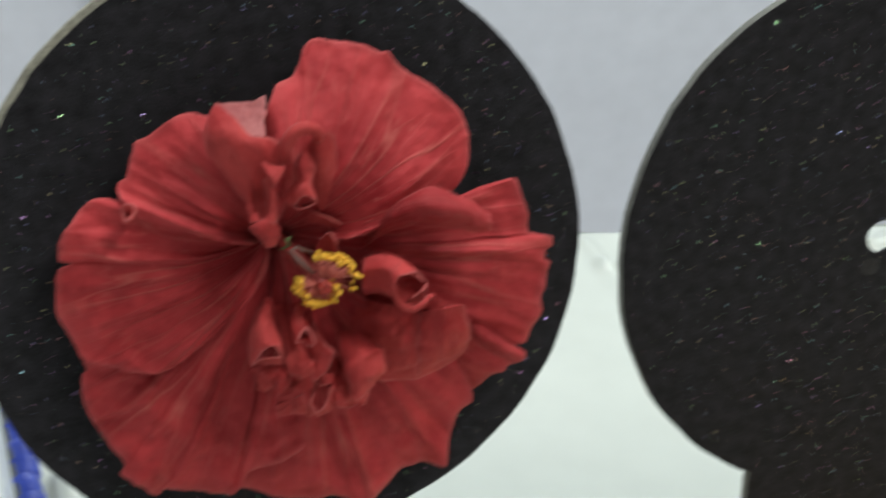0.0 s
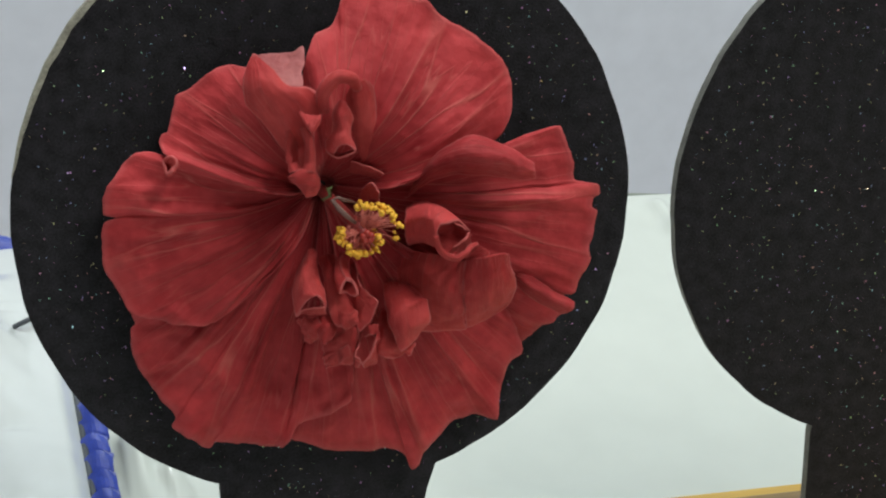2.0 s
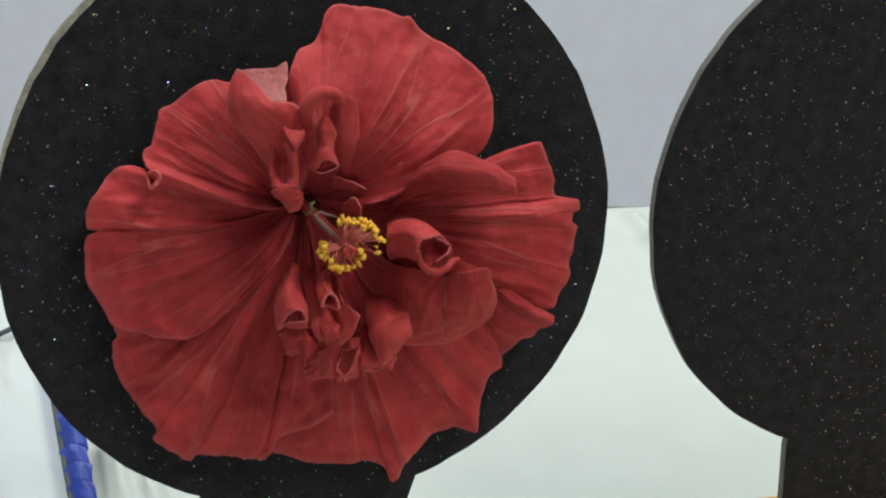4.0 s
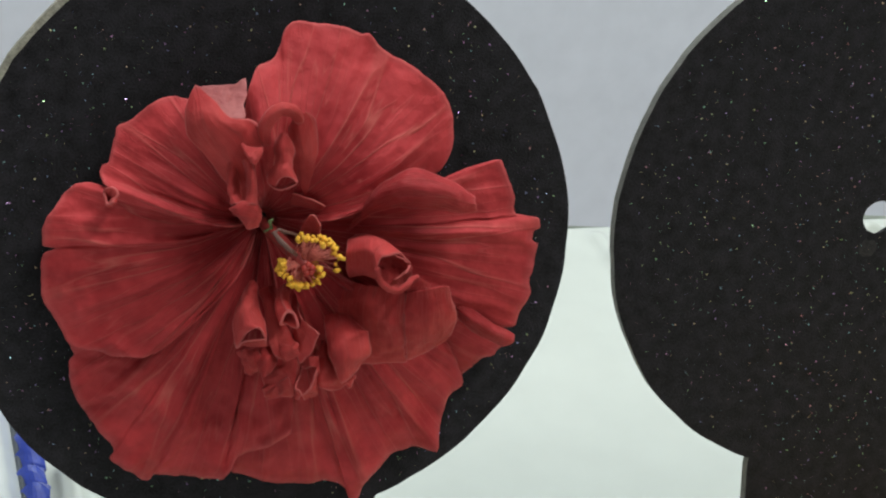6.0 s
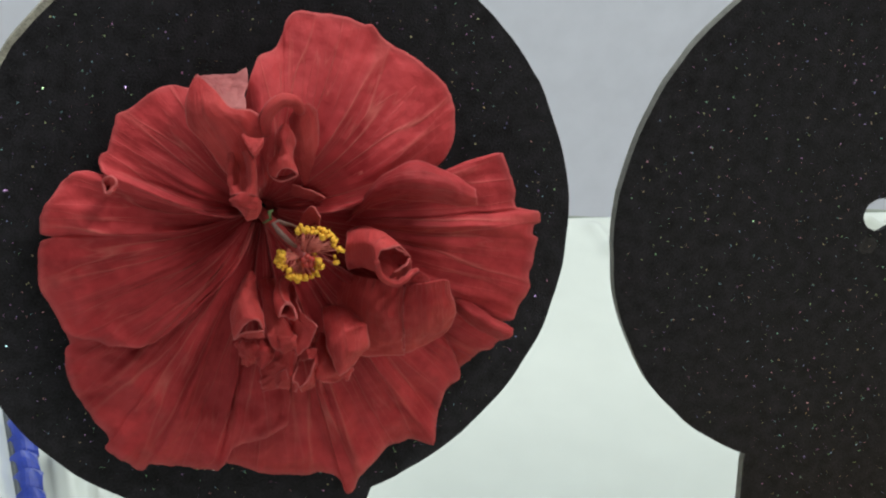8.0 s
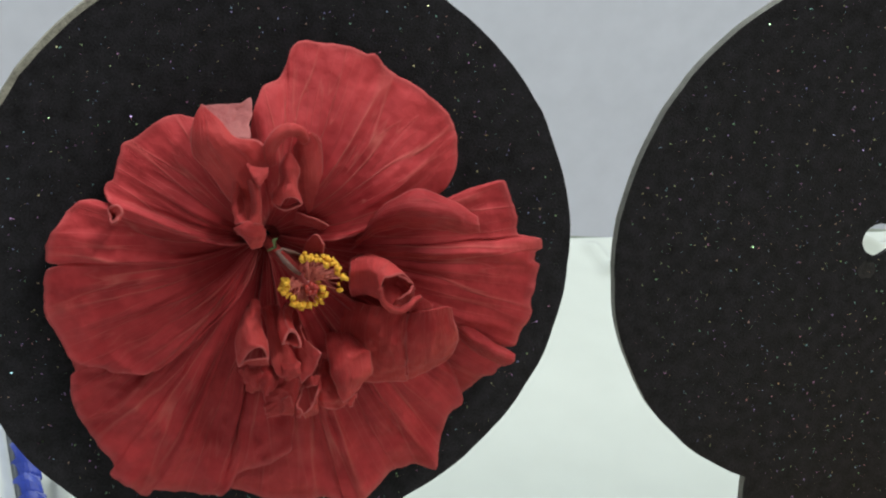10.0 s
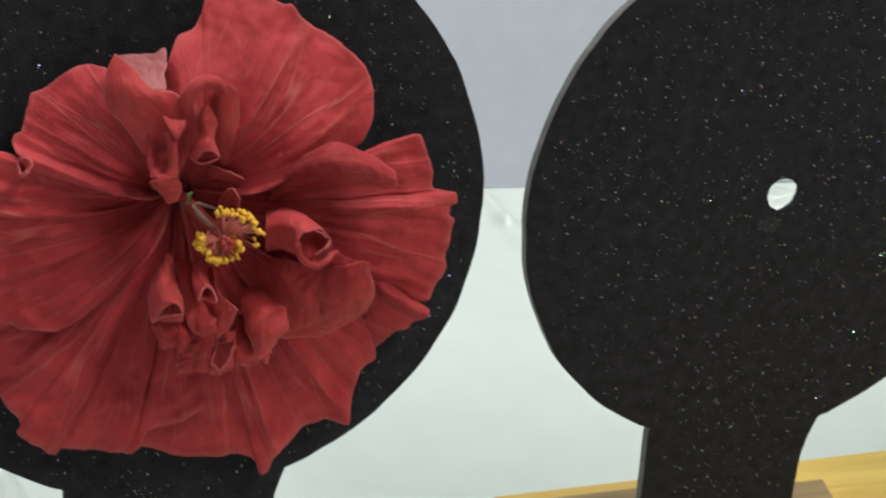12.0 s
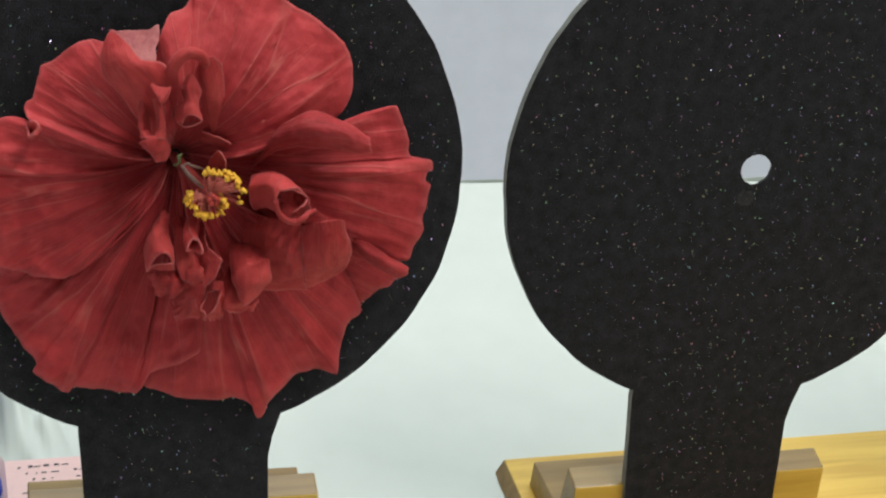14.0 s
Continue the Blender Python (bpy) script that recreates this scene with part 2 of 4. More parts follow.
def sheet(point, nu, nv, thick=0.0004):
    """A thin closed skin over point(u, v), u and v from 0 to 1, with its u, v kept as a map."""
    bm = bmesh.new()
    uvl = bm.loops.layers.uv.new("petal")
    P = [[Vector(point(i / nu, j / nv)) for j in range(nv + 1)] for i in range(nu + 1)]
    top, low = [], []
    for i in range(nu + 1):
        rt, rl = [], []
        for j in range(nv + 1):
            du = P[min(i + 1, nu)][j] - P[max(i - 1, 0)][j]
            dv = P[i][min(j + 1, nv)] - P[i][max(j - 1, 0)]
            n = du.cross(dv)
            n = n.normalized() if n.length > 1e-12 else Vector((0, 0, 1))
            rt.append(bm.verts.new(P[i][j] + n * thick / 2))
            rl.append(bm.verts.new(P[i][j] - n * thick / 2))
        top.append(rt)
        low.append(rl)

    def face(vs, us):
        try:
            f = bm.faces.new(vs)
        except ValueError:
            return
        for lp, q in zip(f.loops, us):
            lp[uvl].uv = q
    for i in range(nu):
        for j in range(nv):
            us = [(i / nu, j / nv), ((i + 1) / nu, j / nv), ((i + 1) / nu, (j + 1) / nv), (i / nu, (j + 1) / nv)]
            face([top[i][j], top[i + 1][j], top[i + 1][j + 1], top[i][j + 1]], us)
            face([low[i][j + 1], low[i + 1][j + 1], low[i + 1][j], low[i][j]], us[::-1])
    rim = [(i, 0) for i in range(nu)] + [(nu, j) for j in range(nv)] + [(i, nv) for i in range(nu, 0, -1)] + [(0, j) for j in range(nv, 0, -1)]
    for k, (i, j) in enumerate(rim):
        a, b = rim[(k + 1) % len(rim)]
        us = [(i / nu, j / nv)] * 2 + [(a / nu, b / nv)] * 2
        face([top[a][b], top[i][j], low[i][j], low[a][b]], us)
    return bm


def n1(x, y=0.0, z=0.0):
    return noise.noise(Vector((x, y, z)))


# ---------------------------------------------------------------- room and table
def setting(name, label, category, build, mat, smooth=False):
    bm = bmesh.new()
    build(bm)
    return tagged(new(name, finish(name, bm, mat, smooth)), label, category, kind="structure")


setting("floor", "pale floor under the display table", "floor", lambda b: box(b, -2.6, 3.0, -2.6, 1.60, -0.90, -0.803), M_PLAIN)
setting("ceiling", "plain white ceiling of the hall", "ceiling", lambda b: box(b, -2.6, 3.0, -2.6, 1.60, 2.42, 2.5), M_PLAIN)
setting("wall_north", "white painted wall behind the table", "wall", lambda b: box(b, -2.6, 3.0, 1.50, 1.60, -0.803, 2.42), M_WALL)
setting("wall_south", "plain pale wall of the hall", "wall", lambda b: box(b, -2.6, 3.0, -2.7, -2.6, -0.803, 2.42), M_PLAIN)
setting("wall_west", "plain pale wall of the hall", "wall", lambda b: box(b, -2.7, -2.6, -2.6, 1.60, -0.803, 2.42), M_PLAIN)
setting("wall_east", "plain pale wall of the hall", "wall", lambda b: box(b, 3.0, 3.1, -2.6, 1.60, -0.803, 2.42), M_PLAIN)

TABLE_BACK = 0.244
# the table top lies 18 mm below the origin, its layout drawn at 1 : 1.0464
LOW = Matrix.Translation((0.0035, 0.0183, -0.0180)) @ Matrix.Scale(1.0464, 4)


def crease(x, y, ax, ay, bx, by, h, w):
    """Height of a rounded fold along the line a-b."""
    dx, dy = bx - ax, by - ay
    ll = dx * dx + dy * dy
    t = max(0.0, min(1.0, ((x - ax) * dx + (y - ay) * dy) / ll))
    d2 = (x - ax - t * dx) ** 2 + (y - ay - t * dy) ** 2
    return h * math.exp(-d2 / (w * w))


def cover_height(x, y):
    z = 0.0012 * n1(x * 7, y * 7, 1.3) + 0.0004 * n1(x * 30, y * 30, 4)
    z += crease(x, y, 0.206, 0.236, 0.208, 0.212, 0.0030, 0.0042) + crease(x, y, 0.208, 0.212, 0.214, 0.17, 0.0030, 0.006)
    z += crease(x, y, 0.30, 0.20, 0.46, 0.15, 0.005, 0.008) + crease(x, y, 0.36, 0.10, 0.55, 0.20, 0.005, 0.009)
    z += crease(x, y, -0.040, -0.02, -0.050, 0.10, 0.0030, 0.0035) + crease(x, y, -0.030, 0.0, -0.046, 0.07, 0.0022, 0.003) + crease(x, y, 0.07, 0.04, 0.13, 0.02, 0.0012, 0.006)
    # two pinched folds beside the ribbon
    for cx, y0, y1, lean, wd, h in ((-0.0510, 0.040, 0.078, 0.0, 0.0030, 0.0080), (-0.0335, 0.036, 0.062, -0.2, 0.0028, 0.0070)):
        along_y = (y - y0) / (y1 - y0)
        if 0 < along_y < 1.25:
            flat = max(0.0, min(1.0, 1.8 - abs(x - cx - lean * (y - y0)) / wd))
            z += h * min(along_y, (1.25 - along_y) * 4) * flat * flat * (3 - 2 * flat)
    if x > 0.27:
        k = min(1.0, (x - 0.27) / 0.08)
        z += k * min(1.0, max(0.25, (y - 0.02) / 0.06)) * 0.018 * (0.3 - abs(n1(x * 16 + y * 6, y * 22, 9)) + 0.4 * n1(x * 55, y * 50, 3))
    return z


def draped(x0, x1, y0, y1, nx, ny, height, shear=0.0, side=0):
    """A sheet on the table top that bends down over its far edge."""
    bm = bmesh.new()
    grid = []
    for i in range(nx + 1):
        x = x0 + (x1 - x0) * i / nx
        row = []
        for j in range(ny + 1):
            y = y0 + (y1 - y0) * j / ny
            xs = x + shear * y * max(0.0, 1 - abs(x - (x0 if side < 0 else x1)) / 0.3)
            row.append(bm.verts.new((xs, y, 0.001 + max(-0.0005, height(x, y)))))
        for k in range(1, 7):
            a = k / 6 * math.pi / 2
            row.append(bm.verts.new((xs, y1 + 0.006 * math.sin(a), row[ny].co.z - 0.006 * (1 - math.cos(a)))))
        grid.append(row)
    for i in range(nx):
        for j in range(len(grid[0]) - 1):
            bm.faces.new((grid[i][j], grid[i + 1][j], grid[i + 1][j + 1], grid[i][j + 1]))
    return bm


def build_table():
    t = thing("display_table", LOW, "long display table under a white cover", "table")
    bm = bmesh.new()
    box(bm, -0.085, 1.6, -0.62, TABLE_BACK - 0.002, -0.03, -0.0012)
    box(bm, -1.0, -0.0855, -0.62, 0.205, -0.03, -0.0012)
    part("tabletop", bm, M_PLAIN, t, smooth=False)
    for x in (-0.94, 1.54):
        for y in (-0.56, 0.19):
            bm = bmesh.new()
            box(bm, x - 0.025, x + 0.025, y - 0.025, y + 0.025, -0.75, -0.03, 0.003)
            part("leg", bm, M_PLAIN, t, smooth=False)


build_table()
def build_cover(name, x0, x1, y0, y1, nx, ny, height, shear, side, mat, label, category):
    """A cover that lies on the top and hangs down behind it."""
    c = thing(name, LOW, label, category)
    part("top_sheet", draped(x0, x1, y0, y1, nx, ny, height, shear, side), mat, c)
    bm = bmesh.new()
    n = 60
    up = [bm.verts.new((x0 + shear * y1 * (side < 0) + (x1 - x0) * i / n, y1 + 0.0062 + 0.002 * math.sin(i * 1.3), -0.0005)) for i in range(n + 1)]
    dn = [bm.verts.new((v.co.x, v.co.y + 0.012 + 0.006 * math.sin(i * 1.3), -0.28)) for i, v in enumerate(up)]
    for i in range(n):
        bm.faces.new((up[i], up[i + 1], dn[i + 1], dn[i]))
    part("back_drop", bm, mat, c)
    return c


build_cover("table_cover", -0.0585, 0.95, -0.6, TABLE_BACK, 520, 360, cover_height, -0.083, -1, M_COVER, "white table cover under glossy clear plastic", "table cover")

LEFT_BACK = 0.207


def left_height(x, y):
    fade = 1 - 0.8 * min(1.0, max(0.0, (y - 0.16) / 0.05))
    z = 0.002 + 0.006 * n1(x * 15 + y * 6, y * 8, 5) + 0.0030 * n1(x * 36 - y * 14, y * 19 + x * 6, 2) + 0.0010 * n1(x * 60 + y * 30, y * 70, 7)
    # two folds that rise away from the table's front and drop steeply behind
    fold = min(0.41 * (y - 0.078), 0.020 - 0.75 * (y - 0.127))
    small = min(0.41 * (y - 0.158), 0.0065 - 0.5 * (y - 0.174))
    z += (max(0.0, fold, small) - 0.12 * (x + 0.110) * (0 < max(fold, small))) * min(1.0, max(0.0, (-0.082 - x) / 0.020))
    z = 0.004 + max(0.0, z + 0.003) * fade
    return z * min(1.0, max(0.0, (-0.066 - x) / 0.008)) + 0.004


build_cover("plastic_sheet", -0.6, -0.0665, -0.6, LEFT_BACK, 300, 420, left_height, -0.083, 1, M_VINYL, "crumpled shiny plastic sheet over white cloth", "plastic sheet")


# ---------------------------------------------------------------- paddles
LEAN = 75.0
DISC_R = 0.09
THICK = 0.0036


def paddle_outline(harm, wl, wr, bottom, n=120):
    """The outline of a hand-cut disc with a stem, anticlockwise from the stem's right side."""
    def rad(a):
        return DISC_R + sum(c * math.cos(k * a) + s * math.sin(k * a) for k, c, s in harm)
    a0, a1 = math.atan2(-0.084, wr + 0.004), math.atan2(-0.084, -wl) + 2 * math.pi
    pts = [(wr + 0.0005, bottom), (wr, -0.118), (wr - 0.0005, -0.098), (wr + 0.0008, -0.0905)]
    for i in range(n + 1):
        a = a0 + (a1 - a0) * i / n
        r = rad(a) + 0.0004 * n1(a * 9, 1.0, wl * 100) + 0.0002 * n1(a * 50, 2.0)
        pts.append((r * math.cos(a), r * math.sin(a)))
    pts += [(-wl, -0.0865), (-wl + 0.001, -0.10), (-wl + 0.0022, -0.12), (-wl + 0.004, bottom)]
    return pts


def build_paddle(m, harm, wl, wr, bottom, hole, label, seed, scuff=None, worn=None):
    p = thing("display_paddle", m, label, "display paddle", "glittery black flower paddles")
    out = paddle_outline(harm, wl, wr, bottom)
    bm = bmesh.new()
    hv = []
    if hole:
        rng = random.Random(seed)
        for i in range(28):
            a = 2 * math.pi * i / 28
            r = 0.0053 * (1 + 0.02 * math.sin(2 * a + 1) + 0.03 * rng.uniform(-1, 1))
            hv.append((hole[0] + r * math.cos(a) * 1.05, hole[1] + r * math.sin(a) * 1.05))
    loops = []
    edges = []
    for ring in ([out, hv] if hole else [out]):
        vs = [bm.verts.new((x, y, 0)) for x, y in ring]
        loops.append(vs)
        edges += [bm.edges.new((vs[i], vs[(i + 1) % len(vs)])) for i in range(len(vs))]
    bmesh.ops.triangle_fill(bm, edges=edges, use_beauty=True)
    front = list(bm.faces)
    back = bmesh.ops.duplicate(bm, geom=front)
    vmap = back["vert_map"]
    for f in [g for g in back["geom"] if isinstance(g, bmesh.types.BMFace)]:
        for v in f.verts:
            v.co.z = -THICK
    if hole:
        # the punched hole widens towards the back
        c = Vector((hole[0], hole[1], -THICK))
        for v in loops[1]:
            vmap[v].co = c + (vmap[v].co - c) * 1.25
    for ring, vs in enumerate(loops):
        for i in range(len(vs)):
            a, b = vs[i], vs[(i + 1) % len(vs)]
            f = bm.faces.new((a, b, vmap[b], vmap[a]))
            f.material_index = 1 if ring == 0 else 0
    part("board", bm, [M_BLACK, M_EDGE], p, "black felt board with a grey foam edge", smooth=False)
    if worn:
        # the felt has rubbed off along this stretch of the edge and shows the foam
        arc = [Vector((x, y, 0)) for x, y in out if worn[0] < math.degrees(math.atan2(y, x)) < worn[1]]
        bm = bmesh.new()
        rows = []
        for i, q in enumerate(arc):
            w = 0.0016 * math.sin(math.pi * i / (len(arc) - 1)) ** 0.5 * (1 + 0.35 * n1(i * 0.9, seed))
            rows.append([bm.verts.new(q * (1 - w / q.length) + Vector((0, 0, 0.0003))), bm.verts.new(q * 1.002 + Vector((0, 0, 0.0001))), bm.verts.new(q * 1.002 - Vector((0, 0, THICK)))])
        for a, b in zip(rows, rows[1:]):
            bm.faces.new((a[0], a[1], b[1], b[0]))
            bm.faces.new((a[1], a[2], b[2], b[1]))
        part("worn_edge", bm, M_WORN, p, "rubbed beige foam edge", smooth=False)
    if scuff:
        # a dull rubbed patch in the felt, slightly raised
        bm = bmesh.new()
        rings = [[bm.verts.new((hole[0] + scuff[0] + k * r * math.cos(q) * 1.1, hole[1] + scuff[1] + k * r * math.sin(q), 0.0002)) for q, r in
                  [(2 * math.pi * i / 20, 0.0030 * (1 + 0.3 * n1(i * 0.9, seed))) for i in range(20)]] for k in (1.0, 0.5)]
        for i in range(20):
            bm.faces.new((rings[0][i], rings[0][(i + 1) % 20], rings[1][(i + 1) % 20], rings[1][i]))
        bm.faces.new(rings[1])
        part("scuff_mark", bm, M_SCUFF, p, "dull grey scuff below the hole", smooth=False)
    # loose glitter grains pressed into the felt
    rng = random.Random(seed)
    verts, faces = [], []
    for i in range(2600):
        while True:
            x, y = rng.uniform(-0.092, 0.092), rng.uniform(bottom, 0.092)
            if hole and math.hypot(x - hole[0], y - hole[1]) < 0.0062:
                continue
            if math.hypot(x, y) < 0.087 or (abs(x) < 0.026 and y < 0):
                break
        s = 0.00007 + 0.00022 * rng.random() ** 2.2
        q = Euler((rng.gauss(0, 0.6), rng.gauss(0, 0.6), rng.uniform(0, 6.28))).to_matrix()
        c = Vector((x, y, 0.00025))
        k = len(verts)
        verts += [tuple(c + q @ Vector((s * math.cos(a), s * math.sin(a), 0))) for a in (0.3, 1.6, 2.8, 3.9, 5.2)]
        faces.append(tuple(range(k, k + 5)))
    me = bpy.data.meshes.new("glitter")
    me.from_pydata(verts, [], faces)
    me.materials.append(M_GLITTER)
    g = new("glitter", me)
    g.parent = p
    tagged(g, "fine coloured glitter grains", kind="stuff")
    return p


def glitter_material():
    m = bpy.data.materials.new("glitter")
    m.use_nodes = True
    nt = m.node_tree
    b = nt.nodes["Principled BSDF"]
    b.inputs["Metallic"].default_value, b.inputs["Roughness"].default_value = 1.0, 0.32
    geo = nt.nodes.new("ShaderNodeNewGeometry")
    hue = nt.nodes.new("ShaderNodeCombineColor")
    hue.mode = "HSV"
    hue.inputs[1].default_value, hue.inputs[2].default_value = 0.5, 0.95
    nt.links.new(geo.outputs["Random Per Island"], hue.inputs[0])
    nt.links.new(hue.outputs[0], b.inputs["Base Color"])
    return m


M_GLITTER = glitter_material()
PADDLE_A = pose(0, 0, 0.148, LEAN, 0, 0)
build_paddle(PADDLE_A, [(1, -0.0002, 0.0003), (2, 0.0, 0.0002), (3, 0.0007, -0.0006)], 0.0338, 0.0292, -0.1435, None,
             "black glitter paddle holding a red hibiscus bloom", 5, worn=(98, 172))
PADDLE_B = PADDLE_A @ pose(0.1978, -0.0020, -0.0048, 3.51, -0.50, -1.01)
build_paddle(PADDLE_B, [(1, -0.0001, 0.0002), (2, 0.0002, -0.0005), (3, 0.0005, -0.0006)], 0.0330, 0.0308, -0.1425, (0.0012, 0.0015),
             "empty black glitter paddle with a round hole", 6, scuff=(-0.0025, -0.0105))

PADDLE_C = PADDLE_A @ pose(0.3955, -0.012, 0.0, 2.0, 0, 0)
build_paddle(PADDLE_C, [(1, 0.0, 0.0003), (2, 0.0004, 0.0003), (3, -0.0004, 0.0005)], 0.0332, 0.0322, -0.134, (0.0, 0.0010),
             "empty black glitter paddle beside a pink card", 7)

# ---------------------------------------------------------------- the bloom
THROAT = (-0.0033, 0.0080)
flower = thing("hibiscus_flower", PADDLE_A, "ruffled double red hibiscus bloom with yellow anthers", "flower")


def along(pts):
    """A function of 0 to 1 that runs through the points (mm) at an even pace."""
    far = [0.0]
    for p, q in zip(pts, pts[1:]):
        far.append(far[-1] + max(0.05, math.dist(p, q)))
    ks = [f / far[-1] for f in far]
    cs = [[p[c] / 1000 for p in pts] for c in range(3)]
    return lambda t: Vector([spline(ks, c, t) for c in cs])


def petal(label, rim_points, foot, lift, gather=1.0, nu=160, nv=64, mat=None):
    """One broad petal between the throat and its rim (mm): it arches by lift and is gathered in a few uneven radial folds."""
    seed = lift * 1.37 + rim_points[0][0] * 0.11
    rng = random.Random(round(seed * 100))
    rim = along(rim_points)
    folds = [(rng.uniform(0.03, 0.97), rng.uniform(0.012, 0.035), rng.choice((-1, 1, 1)) * rng.uniform(0.0004, 0.0013), rng.uniform(0.1, 0.35), rng.uniform(0.8, 1.15), rng.uniform(-0.05, 0.05)) for _ in range(16)]

    def point(u, v):
        e = rim(u)
        a = math.atan2(e.y - THROAT[1], e.x - THROAT[0])
        rough = 1 + 0.004 * n1(u * 40, seed) + 0.003 * n1(u * 110, seed + 3)
        gx, gy = THROAT[0] + 0.0035 * math.cos(a), THROAT[1] + 0.0035 * math.sin(a)
        w = v + 0.03 * v * (1 - v) * n1(u * 6, v * 2, seed)
        x, y = gx + (e.x - gx) * w * rough, gy + (e.y - gy) * w * rough
        env = v ** 1.3
        h = foot + (e.z - foot) * v + lift / 1000 * math.sin(math.pi * v ** 0.78) ** 1.3
        h += 0.0034 * env * n1(x * 30 + seed, y * 30, seed) + 0.0012 * env * n1(x * 75, y * 75 + seed, seed)
        for u0, wd, amp, v0, v1, bend in folds:
            d = (u - u0 - bend * (v - 0.5)) / wd
            if abs(d) < 3:
                k = max(0.0, min(1.0, (v - v0) / 0.25)) * max(0.0, min(1.0, (v1 - v) / 0.25 + 0.1))
                h += gather * amp * k * math.exp(-d * d)
        h += 0.0011 * gather * env * (0.3 - abs(n1(u * 22 + 2 * n1(v * 2, seed), v * 3.0, seed + 13)))
        wx, wy = x + 0.006 * n1(x * 45, y * 45, seed + 31), y + 0.006 * n1(x * 45, y * 45, seed + 37)
        h += 0.0030 * gather * env * (0.3 - abs(n1(wx * 58 + seed, wy * 58, seed + 21)))
        h += 0.0016 * gather * env * (0.3 - abs(n1(wx * 125 - seed, wy * 125, seed + 25)))
        h += 0.0002 * n1(x * 260, y * 260, seed + 5)
        q = max(0.0, (v - 0.86) / 0.14)
        h += q * q * (0.0012 * n1(u * 14, seed, 7.0) - 0.0010)
        return (x, y, max(0.0012, h))
    return part("petal", sheet(point, nu, nv), mat or M_PETAL, flower, label)


def curve(pts, t):
    ks = [i / (len(pts) - 1) for i in range(len(pts))]
    return Vector([spline(ks, [p[c] / 1000 for p in pts], t) for c in range(3)])


def loft(label, rails, seed, mat=None, crumple=1.0, nu=56, nv=30):
    """An inner petal spread smoothly over two or three rails (mm), with a crumpled skin and a free, uneven rim."""
    runs = [along(r) for r in rails]
    wide = max(0.2, min(1.0, (runs[0](0.5) - runs[-1](0.5)).length / 0.012)) * crumple

    def point(u, v):
        ps = [r(u) for r in runs]
        if len(ps) == 2:
            p = ps[0].lerp(ps[1], v)
        else:
            p = ps[0] * (2 * (v - 0.5) * (v - 1)) + ps[1] * (4 * v * (1 - v)) + ps[2] * (2 * v * (v - 0.5))
        x, y, s = p.x, p.y, seed * 2.3
        k = wide * (0.35 + 0.65 * math.sin(math.pi * u) ** 0.5)
        p.z += k * (0.0010 * n1(x * 110 + s, y * 110, s) + 0.0026 * (0.28 - abs(n1(x * 140 - s, y * 140, s + 3))) + 0.0011 * (0.28 - abs(n1(x * 320, y * 320, s))))
        p.x += 0.0007 * wide * n1(u * 7, v * 4, s + 5)
        p.y += 0.0007 * wide * n1(u * 7, v * 4, s + 9)
        return (p.x, p.y, max(0.0015, p.z))
    return part("petaloid", sheet(lambda u, v: point(v, u), nv, nu, 0.0005), mat or M_PETALOID, flower, label)


def roll(label, path, radius, seed, nu=30, nv=26):
    """A rim rolled over on itself along a bent path (mm)."""
    def point(u, v):
        c = curve(path, v)
        d = (curve(path, min(1, v + 0.02)) - curve(path, max(0, v - 0.02))).normalized()
        side = d.cross(Vector((0, 0, 1))).normalized()
        up = side.cross(d)
        a = math.radians(-150 + 330 * u)
        r = radius / 1000 * (1 + 0.25 * n1(u * 3, v * 3, seed)) * (0.55 + 0.45 * math.sin(math.pi * (0.15 + 0.7 * v)))
        p = c + side * (r * math.cos(a)) + up * (r * math.sin(a))
        return tuple(p)
    return part("petaloid", sheet(point, nu, nv, 0.00045), M_PETALOID, flower, label)


def trumpet(label, foot, mouth, r0, r1, seed, turns=1.12, flare=0.25, squash=1.0, nu=44, nv=22):
    """A petal rolled into a little horn, its free edge overlapping, with a wavy open mouth."""
    f, m = Vector(foot) / 1000, Vector(mouth) / 1000
    d = (m - f).normalized()
    q = d.to_track_quat("Z", "Y")

    def point(u, v):
        a = 2 * math.pi * turns * u + seed
        r = (r0 + (r1 - r0) * v + flare * r1 * v ** 6) / 1000 * (1 + 0.16 * u)
        r *= 1 + 0.12 * v * math.sin(3 * a + seed) + 0.22 * n1(u * 4, v * 2.5, seed) - 0.25 * abs(n1(u * 7, v * 1.5, seed + 2))
        z = (m - f).length * v * (1 + 0.07 * math.sin(2 * a + seed) + 0.05 * n1(u * 8, seed, 3))
        bend = 0.0022 * math.sin(math.pi * v) * math.sin(seed * 3)
        p = f + q @ Vector((r * math.cos(a) + bend, r * math.sin(a) * squash + 0.0012 * n1(v * 2, seed, 6), z))
        return (p.x, p.y, max(0.0015, p.z))
    return part("petaloid", sheet(point, nu, nv, 0.0006), M_PETALOID, flower, label)


